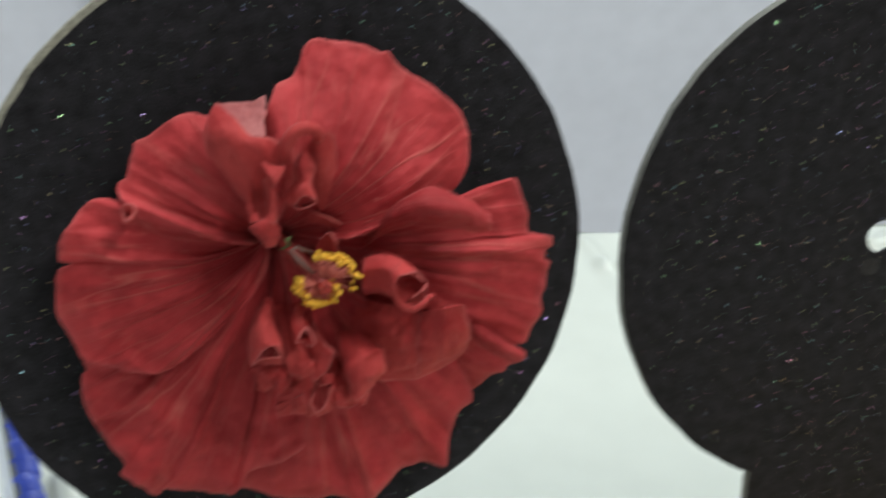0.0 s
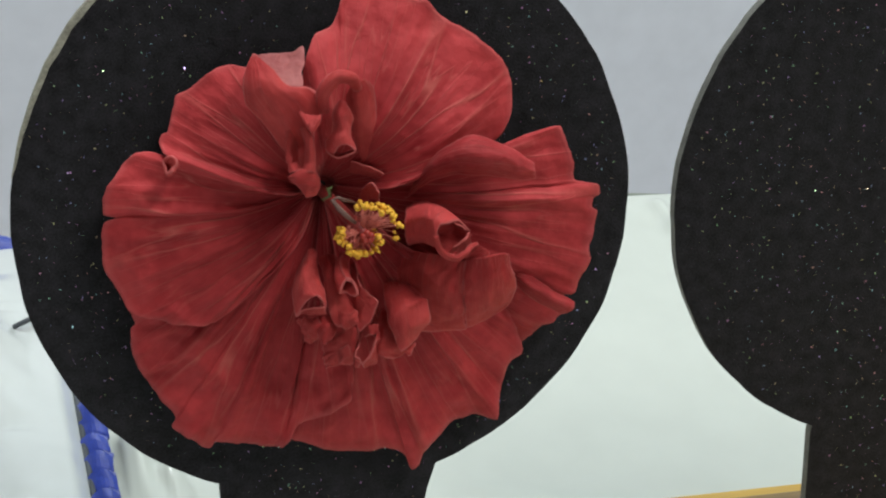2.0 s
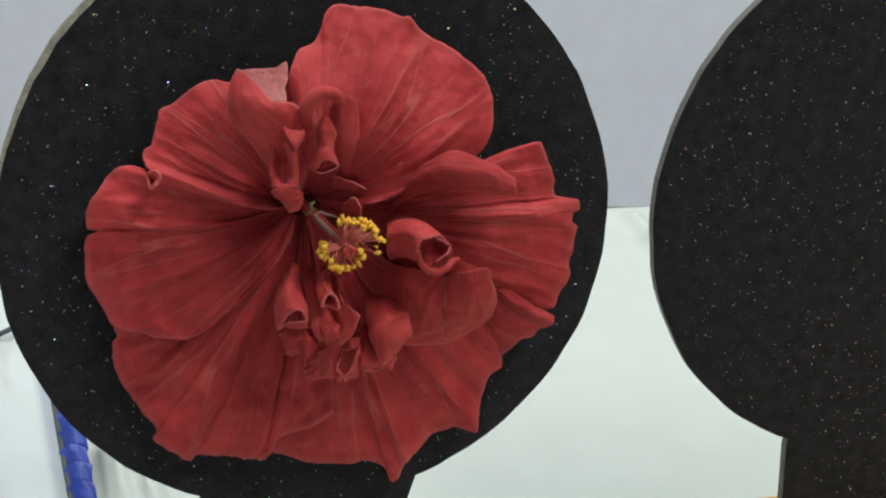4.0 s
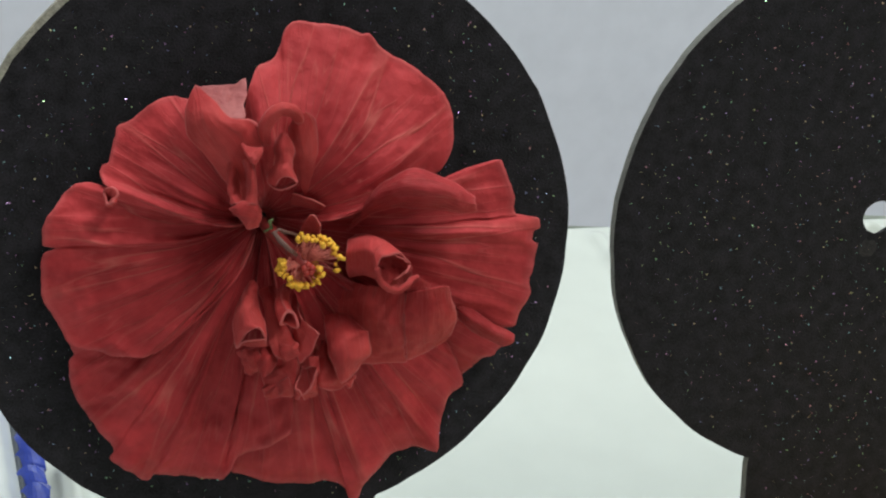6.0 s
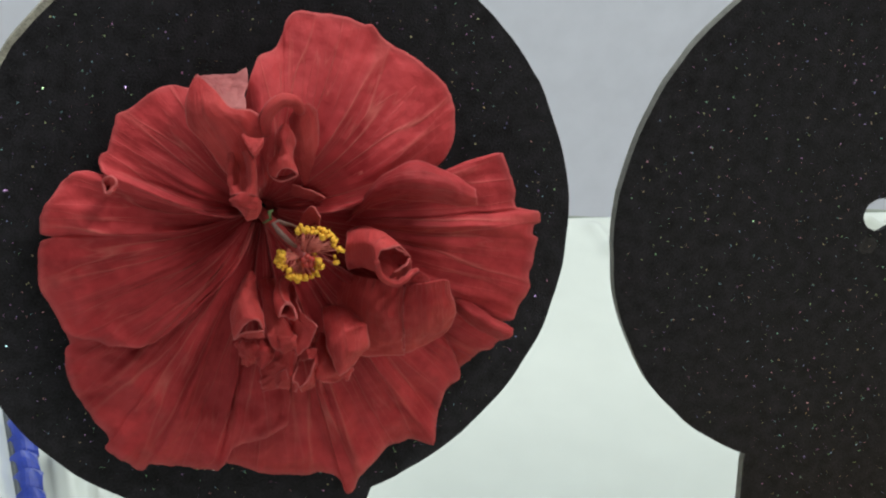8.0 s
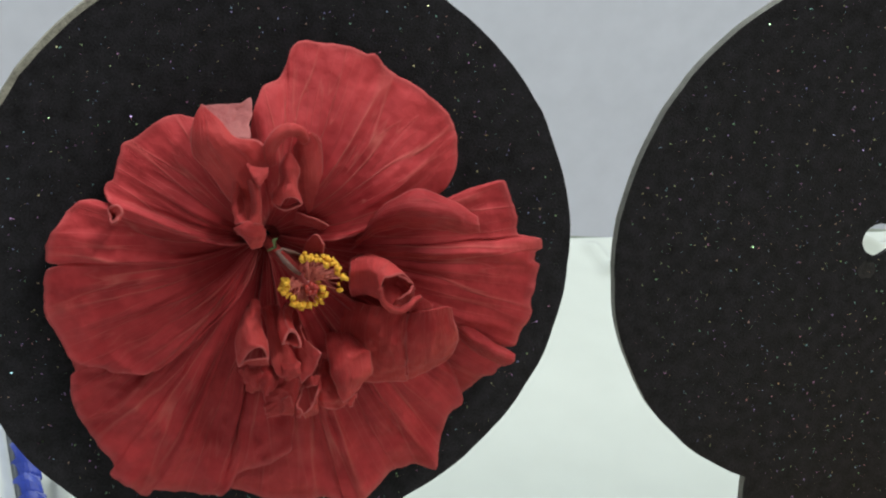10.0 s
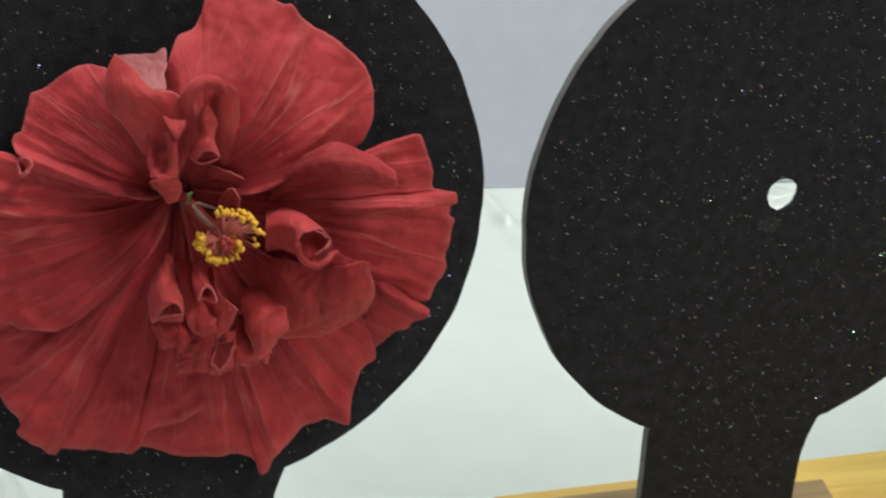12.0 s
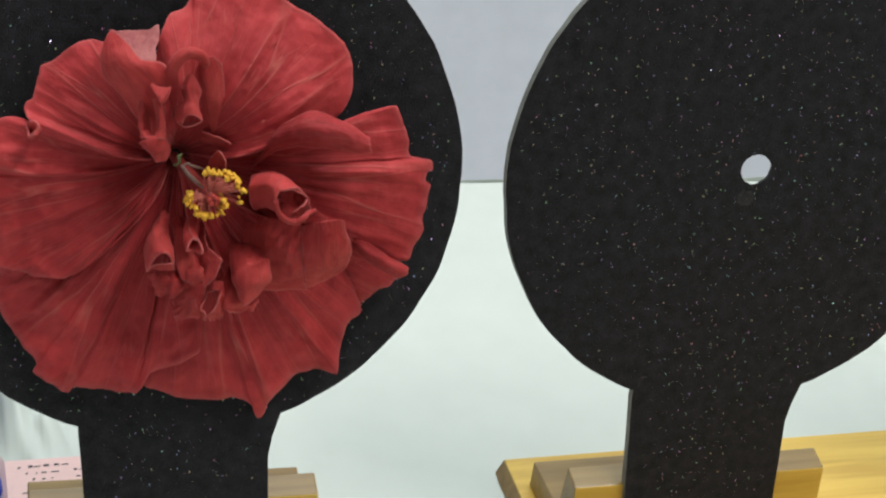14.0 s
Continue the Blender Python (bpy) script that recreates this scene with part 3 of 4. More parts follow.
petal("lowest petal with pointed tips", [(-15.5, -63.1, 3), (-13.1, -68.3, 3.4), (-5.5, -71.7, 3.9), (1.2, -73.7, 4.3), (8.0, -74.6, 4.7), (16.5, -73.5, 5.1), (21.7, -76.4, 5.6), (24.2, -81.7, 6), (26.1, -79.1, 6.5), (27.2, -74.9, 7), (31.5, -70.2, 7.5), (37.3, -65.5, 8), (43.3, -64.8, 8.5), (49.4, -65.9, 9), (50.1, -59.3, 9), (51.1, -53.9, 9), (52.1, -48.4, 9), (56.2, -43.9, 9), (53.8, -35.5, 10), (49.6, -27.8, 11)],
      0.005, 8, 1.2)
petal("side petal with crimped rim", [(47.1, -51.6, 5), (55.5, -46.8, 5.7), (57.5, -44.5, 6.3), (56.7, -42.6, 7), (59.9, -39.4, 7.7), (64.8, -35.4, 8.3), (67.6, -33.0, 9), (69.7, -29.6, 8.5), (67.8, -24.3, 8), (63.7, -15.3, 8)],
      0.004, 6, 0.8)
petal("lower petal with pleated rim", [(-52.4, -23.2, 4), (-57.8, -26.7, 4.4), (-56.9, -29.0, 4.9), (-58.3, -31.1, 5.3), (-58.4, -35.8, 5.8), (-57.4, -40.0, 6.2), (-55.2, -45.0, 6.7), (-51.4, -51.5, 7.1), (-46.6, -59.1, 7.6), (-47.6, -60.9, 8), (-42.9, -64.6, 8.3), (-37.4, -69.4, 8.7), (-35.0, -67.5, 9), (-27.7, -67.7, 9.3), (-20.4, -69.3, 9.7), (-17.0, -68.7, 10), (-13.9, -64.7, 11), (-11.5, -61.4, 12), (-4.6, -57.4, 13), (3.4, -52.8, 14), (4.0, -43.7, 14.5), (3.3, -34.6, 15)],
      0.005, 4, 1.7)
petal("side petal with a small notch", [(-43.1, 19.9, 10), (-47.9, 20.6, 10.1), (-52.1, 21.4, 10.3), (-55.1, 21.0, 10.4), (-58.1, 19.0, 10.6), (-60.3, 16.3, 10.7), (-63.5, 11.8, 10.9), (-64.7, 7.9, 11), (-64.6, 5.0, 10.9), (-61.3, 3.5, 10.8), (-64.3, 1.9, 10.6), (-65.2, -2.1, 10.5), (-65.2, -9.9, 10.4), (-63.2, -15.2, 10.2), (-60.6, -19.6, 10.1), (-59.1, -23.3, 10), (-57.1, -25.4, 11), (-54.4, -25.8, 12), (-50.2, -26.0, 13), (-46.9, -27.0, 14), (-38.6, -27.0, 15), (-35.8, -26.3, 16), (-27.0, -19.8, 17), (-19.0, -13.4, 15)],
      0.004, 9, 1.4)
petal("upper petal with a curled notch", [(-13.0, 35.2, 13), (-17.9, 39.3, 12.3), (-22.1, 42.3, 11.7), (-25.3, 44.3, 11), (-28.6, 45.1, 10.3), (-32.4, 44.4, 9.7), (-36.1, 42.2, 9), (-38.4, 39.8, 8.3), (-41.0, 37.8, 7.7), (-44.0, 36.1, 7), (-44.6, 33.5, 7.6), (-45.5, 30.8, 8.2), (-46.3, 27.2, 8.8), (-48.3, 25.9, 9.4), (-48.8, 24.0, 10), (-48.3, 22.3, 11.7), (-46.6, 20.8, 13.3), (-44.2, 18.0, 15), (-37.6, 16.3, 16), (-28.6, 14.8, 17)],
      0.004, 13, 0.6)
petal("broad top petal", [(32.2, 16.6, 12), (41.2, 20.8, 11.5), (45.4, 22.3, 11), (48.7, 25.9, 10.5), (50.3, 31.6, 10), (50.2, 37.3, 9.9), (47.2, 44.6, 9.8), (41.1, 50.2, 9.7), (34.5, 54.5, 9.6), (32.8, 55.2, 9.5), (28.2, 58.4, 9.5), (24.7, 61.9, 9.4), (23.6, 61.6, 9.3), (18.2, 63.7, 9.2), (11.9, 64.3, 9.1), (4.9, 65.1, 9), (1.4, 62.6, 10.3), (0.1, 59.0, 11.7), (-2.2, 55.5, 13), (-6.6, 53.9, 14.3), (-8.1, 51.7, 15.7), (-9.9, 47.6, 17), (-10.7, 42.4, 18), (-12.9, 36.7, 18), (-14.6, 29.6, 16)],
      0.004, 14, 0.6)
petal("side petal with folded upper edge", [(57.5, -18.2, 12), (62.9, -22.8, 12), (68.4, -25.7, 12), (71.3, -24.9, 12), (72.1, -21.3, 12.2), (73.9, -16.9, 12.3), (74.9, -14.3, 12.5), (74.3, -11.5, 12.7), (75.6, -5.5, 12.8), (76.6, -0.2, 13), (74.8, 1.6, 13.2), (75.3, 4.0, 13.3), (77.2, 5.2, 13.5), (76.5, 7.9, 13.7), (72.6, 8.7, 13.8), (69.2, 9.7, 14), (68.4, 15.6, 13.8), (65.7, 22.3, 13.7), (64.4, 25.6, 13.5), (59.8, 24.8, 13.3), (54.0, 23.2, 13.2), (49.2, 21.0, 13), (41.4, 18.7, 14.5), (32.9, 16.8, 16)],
      0.005, 7, 0.8)

# folded pieces above the throat
loft("pale turned-back lobe of the top petal", [[(-23.3, 49.3, 17), (-19.2, 48.3, 15), (-14.1, 48.3, 14), (-9.7, 50.1, 14)],
     [(-22.6, 48.2, 20), (-19.1, 44.7, 24), (-15.6, 42.0, 27), (-11.9, 41.9, 27)]], 1.2, M_PALE)
loft("broad folded inner petal", [[(-8.0, 11.7, 15), (-13.6, 20.6, 21), (-18.0, 26.1, 24), (-22.2, 32.4, 26), (-26.8, 37.9, 25), (-27.3, 42.4, 25), (-26.0, 46.5, 23), (-24.2, 49.9, 21)],
     [(-7.4, 12.5, 15), (-11.3, 23.6, 24), (-15.1, 31.1, 29), (-19.1, 37.6, 31), (-22.4, 42.4, 30), (-23.1, 45.8, 27), (-23.5, 47.8, 24), (-24.1, 49.7, 21)],
     [(-6.5, 12.5, 15), (-8.3, 24.4, 24), (-9.1, 30.2, 29), (-7.6, 34.8, 31), (-7.3, 38.6, 31), (-10.8, 42.4, 31), (-15.7, 42.8, 30), (-19.9, 46.7, 26), (-23.6, 49.7, 21)]], 1.3, crumple=0.6)
loft("", [[(-13.5, 36.7, 33), (-11.4, 35.7, 34), (-7.9, 35.4, 33)],
     [(-13.6, 36.2, 36), (-11.6, 34.3, 37), (-8.5, 35.5, 36)],
     [(-13.0, 34.8, 36), (-10.9, 32.1, 38), (-8.9, 34.0, 36)]], 2.1)
loft("strap-like inner petal", [[(-13.0, 31.3, 30), (-11.9, 27.4, 31), (-11.9, 23.8, 32), (-13.2, 20.8, 35)],
     [(-12.4, 32.9, 35), (-11.3, 28.6, 36), (-11.1, 24.4, 36), (-11.7, 21.3, 37)],
     [(-10.8, 31.5, 33), (-9.9, 27.9, 33), (-9.6, 23.3, 33), (-9.7, 20.1, 34)]], 3.4)
loft("", [[(-16.2, 30.8, 27), (-16.7, 27.3, 29), (-16.9, 23.4, 32), (-16.1, 20.3, 34)],
     [(-15.7, 31.2, 29), (-15.4, 27.5, 30), (-15.4, 23.4, 32), (-14.9, 21.1, 35)],
     [(-14.6, 30.5, 26), (-13.3, 26.2, 25), (-13.3, 22.9, 27), (-13.0, 20.6, 32)]], 4.2)
loft("lip of inner petal", [[(-17.1, 19.5, 35), (-15.4, 20.8, 36), (-13.0, 22.0, 36), (-9.9, 20.6, 34), (-7.9, 16.9, 30)],
     [(-16.8, 19.3, 36), (-14.7, 19.5, 38), (-12.2, 18.5, 37), (-9.7, 17.4, 34), (-8.0, 15.6, 30)],
     [(-15.9, 18.2, 35), (-14.0, 16.7, 35), (-11.7, 13.7, 33), (-9.5, 13.4, 31), (-8.0, 14.6, 29)]], 5.6)
loft("cupped inner petal", [[(0.3, 38.9, 24), (1.3, 33.1, 22), (3.4, 25.9, 18), (6.1, 16.5, 13)],
     [(1.4, 42.5, 29), (3.5, 35.8, 27), (5.7, 26.6, 21), (7.8, 16.8, 14)],
     [(4.5, 43.6, 27), (7.6, 40.3, 24), (8.8, 32.5, 21), (10.3, 17.5, 14)]], 6.8, crumple=0.6)
loft("", [[(3.3, 18.2, 15), (7.6, 17.2, 18), (11.7, 15.2, 19)],
     [(3.0, 14.6, 13), (7.4, 14.1, 15), (10.7, 13.0, 16)]], 7.1)
loft("rolled tube-like inner petal", [[(-2.5, 38.1, 29), (-4.4, 34.4, 30), (-3.6, 30.9, 31), (-6.3, 27.8, 31), (-6.5, 26.0, 32), (-4.6, 24.2, 33)],
     [(-2.5, 39.3, 33), (-3.3, 35.8, 36), (-2.7, 32.1, 36), (-3.1, 30.1, 37), (-2.9, 28.7, 37), (-2.9, 28.3, 37)],
     [(-1.0, 38.0, 29), (0.9, 34.0, 30), (0.2, 30.0, 31), (0.3, 28.3, 33), (0.8, 27.0, 34), (0.9, 26.0, 35)]], 8.4, crumple=0.6)
loft("", [[(-6.5, 26.5, 32), (-5.3, 24.8, 34), (-3.7, 24.3, 35), (-1.0, 25.0, 35), (0.9, 25.9, 35)],
     [(-4.4, 26.4, 31), (-3.8, 25.2, 32), (-2.4, 24.6, 32), (-0.5, 25.2, 32), (0.7, 26.3, 33)]], 9.3)
loft("", [[(4.6, 7.7, 18), (5.6, 12.2, 21), (7.5, 14.0, 23), (9.4, 11.3, 24)],
     [(7.0, 7.1, 18), (7.9, 8.5, 20), (8.8, 8.7, 21), (9.9, 7.7, 21)]], 10.2)
# the folded upper edge of the side petal
loft("folded upper edge of the side petal", [[(18.6, 7.2, 16), (25.6, 13.4, 20), (33.1, 15.3, 22), (42.7, 14.4, 23), (49.6, 13.0, 22), (54.9, 12.9, 21)],
     [(20.2, 12.1, 19), (25.1, 19.0, 25), (32.2, 21.8, 28), (41.1, 20.9, 28), (48.2, 18.1, 26), (54.0, 15.6, 23)],
     [(22.2, 15.3, 17), (25.9, 20.7, 21), (35.9, 26.1, 22), (42.5, 24.0, 22), (49.2, 20.8, 22), (53.9, 17.4, 21)]], 11.3, M_PETAL, crumple=0.6)
loft("rolled crimped rim of petal", [[(54.0, -17.1, 12), (57.8, -19.3, 14), (64.2, -23.9, 14), (69.0, -26.6, 13), (70.5, -27.7, 13)],
     [(51.8, -18.2, 15), (55.0, -20.0, 18), (61.3, -24.3, 18), (66.9, -27.4, 17), (69.9, -28.4, 15)],
     [(54.3, -22.8, 12), (57.9, -26.1, 12), (63.3, -29.2, 12), (67.8, -31.3, 12), (70.1, -30.0, 13)]], 12.6, M_PETAL)
# the rolled scroll and the cupped lobe beside it
loft("rolled scroll-like inner petal", [[(19.5, -6.7, 16), (16.9, -1.2, 24), (16.4, 3.7, 26), (17.9, 5.3, 20), (21.5, 5.1, 14)],
     [(23.5, -3.7, 25), (21.4, 1.1, 31), (21.1, 5.9, 33), (23.2, 7.9, 28), (27.5, 5.5, 20)],
     [(30.3, -6.7, 31), (25.0, -3.1, 34), (23.0, 1.7, 36), (24.4, 5.1, 36), (29.3, 5.0, 33), (33.8, 0.8, 30)]], 13.1, crumple=0.35)
loft("", [[(25.2, 0.4, 24), (30.0, 1.9, 24), (35.3, -0.8, 24)],
     [(26.6, -3.6, 22), (31.1, -3.2, 20), (35.9, -3.9, 22)],
     [(27.1, -6.8, 24), (32.0, -8.2, 24), (36.0, -5.8, 24)]], 13.8)
loft("", [[(28.6, -2.9, 32), (31.1, -1.1, 32), (33.3, 0.9, 31)],
     [(29.2, -6.3, 26), (33.3, -5.9, 25), (35.5, -3.8, 25)]], 14.4)
loft("", [[(32.9, -4.5, 31), (36.1, -3.6, 29), (40.6, -6.7, 26)],
     [(33.3, -8.1, 28), (36.4, -6.9, 29), (40.4, -7.3, 27)]], 15.5)
loft("cupped inner petal lobe", [[(17.9, -8.3, 14), (15.8, -15.4, 13), (16.9, -24.0, 13), (20.4, -33.5, 12)],
     [(26.2, -8.4, 21), (24.4, -14.9, 23), (25.7, -22.9, 22), (28.2, -33.1, 16)],
     [(33.6, -8.7, 27), (33.0, -13.9, 27), (33.4, -21.0, 26), (36.2, -32.0, 19)]], 16.3)
loft("turned-over face of the cupped lobe", [[(33.5, -8.2, 28), (32.8, -13.5, 28), (33.3, -20.1, 27), (36.1, -31.0, 20)],
     [(37.8, -5.6, 33), (38.7, -12.4, 32), (40.4, -20.6, 28), (41.9, -28.8, 20)],
     [(44.8, -5.9, 31), (46.8, -12.1, 29), (48.8, -19.4, 25), (47.1, -26.5, 19)]], 17.7, crumple=0.7)
# ruffles below the throat
loft("crumpled inner ruffle", [[(-8.6, -7.7, 13), (-13.1, -12.7, 20), (-14.7, -17.6, 25), (-14.2, -21.9, 28)],
     [(-8.4, -6.2, 17), (-11.8, -10.1, 28), (-12.0, -13.6, 32), (-9.8, -14.0, 34)],
     [(-6.6, -8.0, 14), (-7.4, -11.6, 24), (-6.4, -15.7, 29), (-6.7, -19.2, 31)]], 18.2, crumple=1.2)
loft("", [[(-14.2, -21.9, 28), (-12.5, -18.6, 32), (-7.2, -17.8, 33)],
     [(-12.9, -20.7, 27), (-10.1, -20.7, 30), (-6.2, -20.8, 30)]], 19.1)
loft("", [[(-6.0, -9.7, 15), (-5.4, -14.5, 23), (-5.4, -19.4, 28), (-3.8, -24.0, 30)],
     [(-4.4, -7.6, 18), (-2.9, -13.9, 25), (-2.2, -19.5, 29), (-1.4, -24.9, 31)],
     [(-1.5, -8.7, 16), (-0.4, -17.1, 22), (2.1, -21.2, 28), (0.6, -24.5, 31)]], 20.6, crumple=1.3)
loft("", [[(3.6, -9.6, 19), (3.6, -13.5, 26), (5.2, -15.2, 31), (7.7, -17.0, 33)],
     [(2.3, -12.5, 20), (2.7, -16.5, 27), (4.7, -19.1, 31), (6.3, -21.8, 32)],
     [(2.1, -17.5, 20), (2.0, -20.4, 26), (2.3, -24.0, 30), (2.8, -26.3, 31)]], 21.4, crumple=1.3)
loft("", [[(-9.0, -24.5, 23), (-8.4, -27.0, 27), (-7.3, -30.1, 29)],
     [(-6.0, -22.4, 26), (-6.1, -24.9, 30), (-7.0, -29.9, 30)],
     [(-1.9, -25.9, 24), (-3.6, -28.1, 27), (-6.2, -30.0, 29)]], 22.7)
loft("", [[(-4.6, -33.4, 18), (-5.5, -37.4, 20), (-4.3, -41.2, 20)],
     [(-1.0, -27.3, 25), (-1.0, -31.6, 27), (-1.0, -38.1, 24)],
     [(3.9, -27.9, 24), (2.7, -33.8, 26), (1.9, -39.1, 24)]], 23.3)
loft("small rolled horn of petal", [[(6.0, -28.4, 23), (3.3, -31.7, 28), (2.1, -33.9, 30), (3.2, -35.3, 31)],
     [(5.3, -29.5, 20), (3.6, -34.4, 23), (3.0, -37.0, 24), (3.8, -38.3, 26)],
     [(3.5, -34.3, 16), (3.4, -39.1, 17), (3.6, -40.4, 18), (4.3, -41.0, 20)]], 24.8)
loft("", [[(9.0, -26.6, 25), (7.5, -28.9, 30), (6.1, -32.4, 32), (3.5, -35.5, 31)],
     [(10.1, -28.9, 22), (9.2, -31.5, 26), (8.1, -35.8, 27), (5.1, -38.7, 26)],
     [(10.5, -33.9, 18), (10.6, -37.3, 18), (9.8, -40.8, 18), (7.0, -41.2, 20)]], 25.2)
loft("", [[(4.5, -28.5, 26), (6.5, -25.9, 27), (8.9, -26.1, 26)],
     [(4.8, -29.0, 28), (6.3, -27.6, 30), (8.2, -28.6, 28)]], 26.1)
loft("", [[(-3.4, -19.8, 27), (-2.0, -20.8, 30), (0.2, -20.5, 31), (1.9, -19.6, 31)],
     [(-2.9, -23.1, 28), (-1.7, -22.4, 32), (0.5, -21.8, 32), (2.2, -20.9, 31)],
     [(-1.2, -26.2, 28), (-0.2, -25.1, 31), (1.4, -24.2, 31), (2.8, -23.3, 30)]], 29.4, crumple=1.5)
loft("", [[(-12.9, -24.8, 22), (-11.0, -22.8, 26), (-8.0, -22.6, 27)],
     [(-11.9, -27.9, 22), (-10.2, -26.1, 27), (-7.8, -25.2, 28)],
     [(-10.3, -32.4, 20), (-9.0, -31.0, 24), (-7.0, -29.5, 25)]], 30.3, crumple=1.5)
loft("", [[(-2.6, -36.8, 22), (-1.6, -32.5, 27), (0.4, -30.9, 28)],
     [(-1.6, -39.2, 22), (-0.6, -35.6, 27), (1.1, -34.0, 28)]], 31.7, crumple=1.5)
loft("crumpled inner ruffle", [[(12.7, -18.3, 15), (11.0, -21.1, 26), (12.2, -27.1, 31), (14.9, -32.7, 31)],
     [(16.5, -16.8, 18), (16.1, -19.3, 31), (17.0, -25.6, 32), (16.8, -31.5, 31)],
     [(21.1, -19.3, 16), (22.5, -19.6, 27), (23.4, -24.0, 28), (20.4, -29.8, 27)]], 27.9, crumple=0.7)
loft("", [[(11.1, -25.7, 18), (8.3, -30.3, 25), (9.0, -33.9, 27)],
     [(12.8, -25.6, 20), (11.7, -29.8, 29), (12.8, -36.1, 29)],
     [(17.5, -36.2, 22), (18.3, -36.4, 26), (20.8, -33.6, 22)]], 28.5)
roll("arched roll of inner petal", [(-6.9, 36.2, 31), (-7.5, 40.5, 33), (-6.0, 43.9, 34), (-3.1, 45.7, 34), (0.1, 44.8, 32), (2.2, 41.8, 28)], 1.7, 5.2)
roll("pale rolled lip of the scroll", [(22.9, 2.0, 36), (23.8, -1.3, 35), (26.0, -4.1, 34), (29.5, -5.7, 33), (32.1, -4.4, 33), (34.0, -3.4, 31), (36.1, -3.4, 29)], 0.75, 3.3)
trumpet("small rolled horn of petal", (1.2, -8.5, 18), (-0.6, -13.1, 33), 1.2, 1.9, 1.4)
trumpet("small curled rim of petal", (-44.2, 19.6, 17), (-47.0, 20.8, 20), 0.8, 1.7, 0.4)


def tube(bm, pts, radii, seg=10):
    rings = []
    for i, p in enumerate(pts):
        d = (Vector(pts[min(i + 1, len(pts) - 1)]) - Vector(pts[max(i - 1, 0)])).normalized()
        q = d.to_track_quat("Z", "Y")
        rings.append([bm.verts.new(Vector(p) + q @ Vector((radii[i] * math.cos(2 * math.pi * k / seg), radii[i] * math.sin(2 * math.pi * k / seg), 0))) for k in range(seg)])
    for a, b in zip(rings, rings[1:]):
        for k in range(seg):
            bm.faces.new((a[k], a[(k + 1) % seg], b[(k + 1) % seg], b[k]))
    bm.faces.new(rings[0][::-1])
    bm.faces.new(rings[-1])


# the cup at the bottom of the throat
def throat_cup(u, v):
    a, r = 2 * math.pi * u, 0.0015 + 0.0105 * v
    return (THROAT[0] + r * math.cos(a), THROAT[1] + r * math.sin(a), 0.0010 + 0.0045 * v * v + 0.0006 * math.sin(5 * a) * v)


part("throat", sheet(throat_cup, 40, 8), M_PETAL, flower, "deep red throat of the bloom")
# staminal column with its crown of anthers
C0, C1 = Vector((-0.0045, 0.0085, 0.006)), Vector((0.0050, 0.0008, 0.029))
bm = bmesh.new()
tube(bm, [C0.lerp(C1, k / 8) for k in range(9)], [0.0016, 0.0017, 0.0018, 0.0018, 0.0018, 0.0018, 0.0017, 0.0016, 0.0012])
part("staminal_column", bm, M_COLUMN, flower, "red column")
bm = bmesh.new()
for k in range(5):
    a = 2 * math.pi * k / 5 + 0.4
    bmesh.ops.create_icosphere(bm, subdivisions=2, radius=0.0010, matrix=Matrix.Translation(C1 + Vector((0.0011 * math.cos(a), 0.0011 * math.sin(a), 0.0018))))
part("stigma", bm, M_STIGMA, flower, "dark red stigma lobes")
bm = bmesh.new()
tube(bm, [(0.0023, 0.0040, 0.0275), (0.0000, 0.0061, 0.0285), (-0.0022, 0.0083, 0.0280), (-0.0038, 0.0102, 0.0260), (-0.0022, 0.0108, 0.0252), (-0.0006, 0.0098, 0.0245), (0.0018, 0.0090, 0.0235), (0.0039, 0.0077, 0.0220)],
     [0.0005, 0.0007, 0.0008, 0.0007, 0.0005, 0.0006, 0.0004, 0.0003])
part("withered_style", bm, M_STYLE, flower, "withered grey-green style")
bm = bmesh.new()
tube(bm, [(-0.0059, 0.0094, 0.0220), (-0.0041, 0.0110, 0.0240), (-0.0047, 0.0131, 0.0245), (-0.0036, 0.0134, 0.0240)], [0.0003, 0.0005, 0.0006, 0.0003], 7)
part("shrivelled_tip", bm, M_GREEN, flower, "shrivelled green tip")
rng = random.Random(21)
axis = (C1 - C0).normalized()
ANTHER = None
for i in range(160):
    a = i * 2.399963 + rng.uniform(-0.35, 0.35) + 0.25 * math.sin(i * 2.399963 * 5)
    f = 0.30 + 0.76 * ((i * 0.618034) % 1.0) ** 0.7
    start = C0.lerp(C1, 0.66 + 0.32 * rng.random())
    r = 0.0088 * f * rng.uniform(0.88, 1.10)
    end = C1 + Vector((r * math.cos(a), r * math.sin(a), rng.uniform(-0.0045, 0.0020)))
    if 1.9 < a % 6.2832 < 2.9 and f > 0.5:
        continue
    bm = bmesh.new()
    mid = start.lerp(end, 0.5) + Vector((0, 0, 0.0006))
    tube(bm, [start, mid, end], [0.00016, 0.00014, 0.00011], 5)
    fil = part("stamen", bm, M_FILAMENT, flower)
    bm = bmesh.new()
    bmesh.ops.create_icosphere(bm, subdivisions=1, radius=0.00072 * rng.uniform(0.7, 1.25))
    for v in bm.verts:
        v.co += v.co.normalized() * 0.00045 * n1(v.co.x * 2200 + i, v.co.y * 2200, v.co.z * 2200)
        v.co.x *= 1.5
        v.co.y *= 0.85 + 900 * abs(v.co.x) * 0.2
    part("anther", bm, M_ANTHER, fil, m=Matrix.Translation(end) @ Euler((rng.uniform(0, 3), rng.uniform(0, 3), rng.uniform(0, 3))).to_matrix().to_4x4())


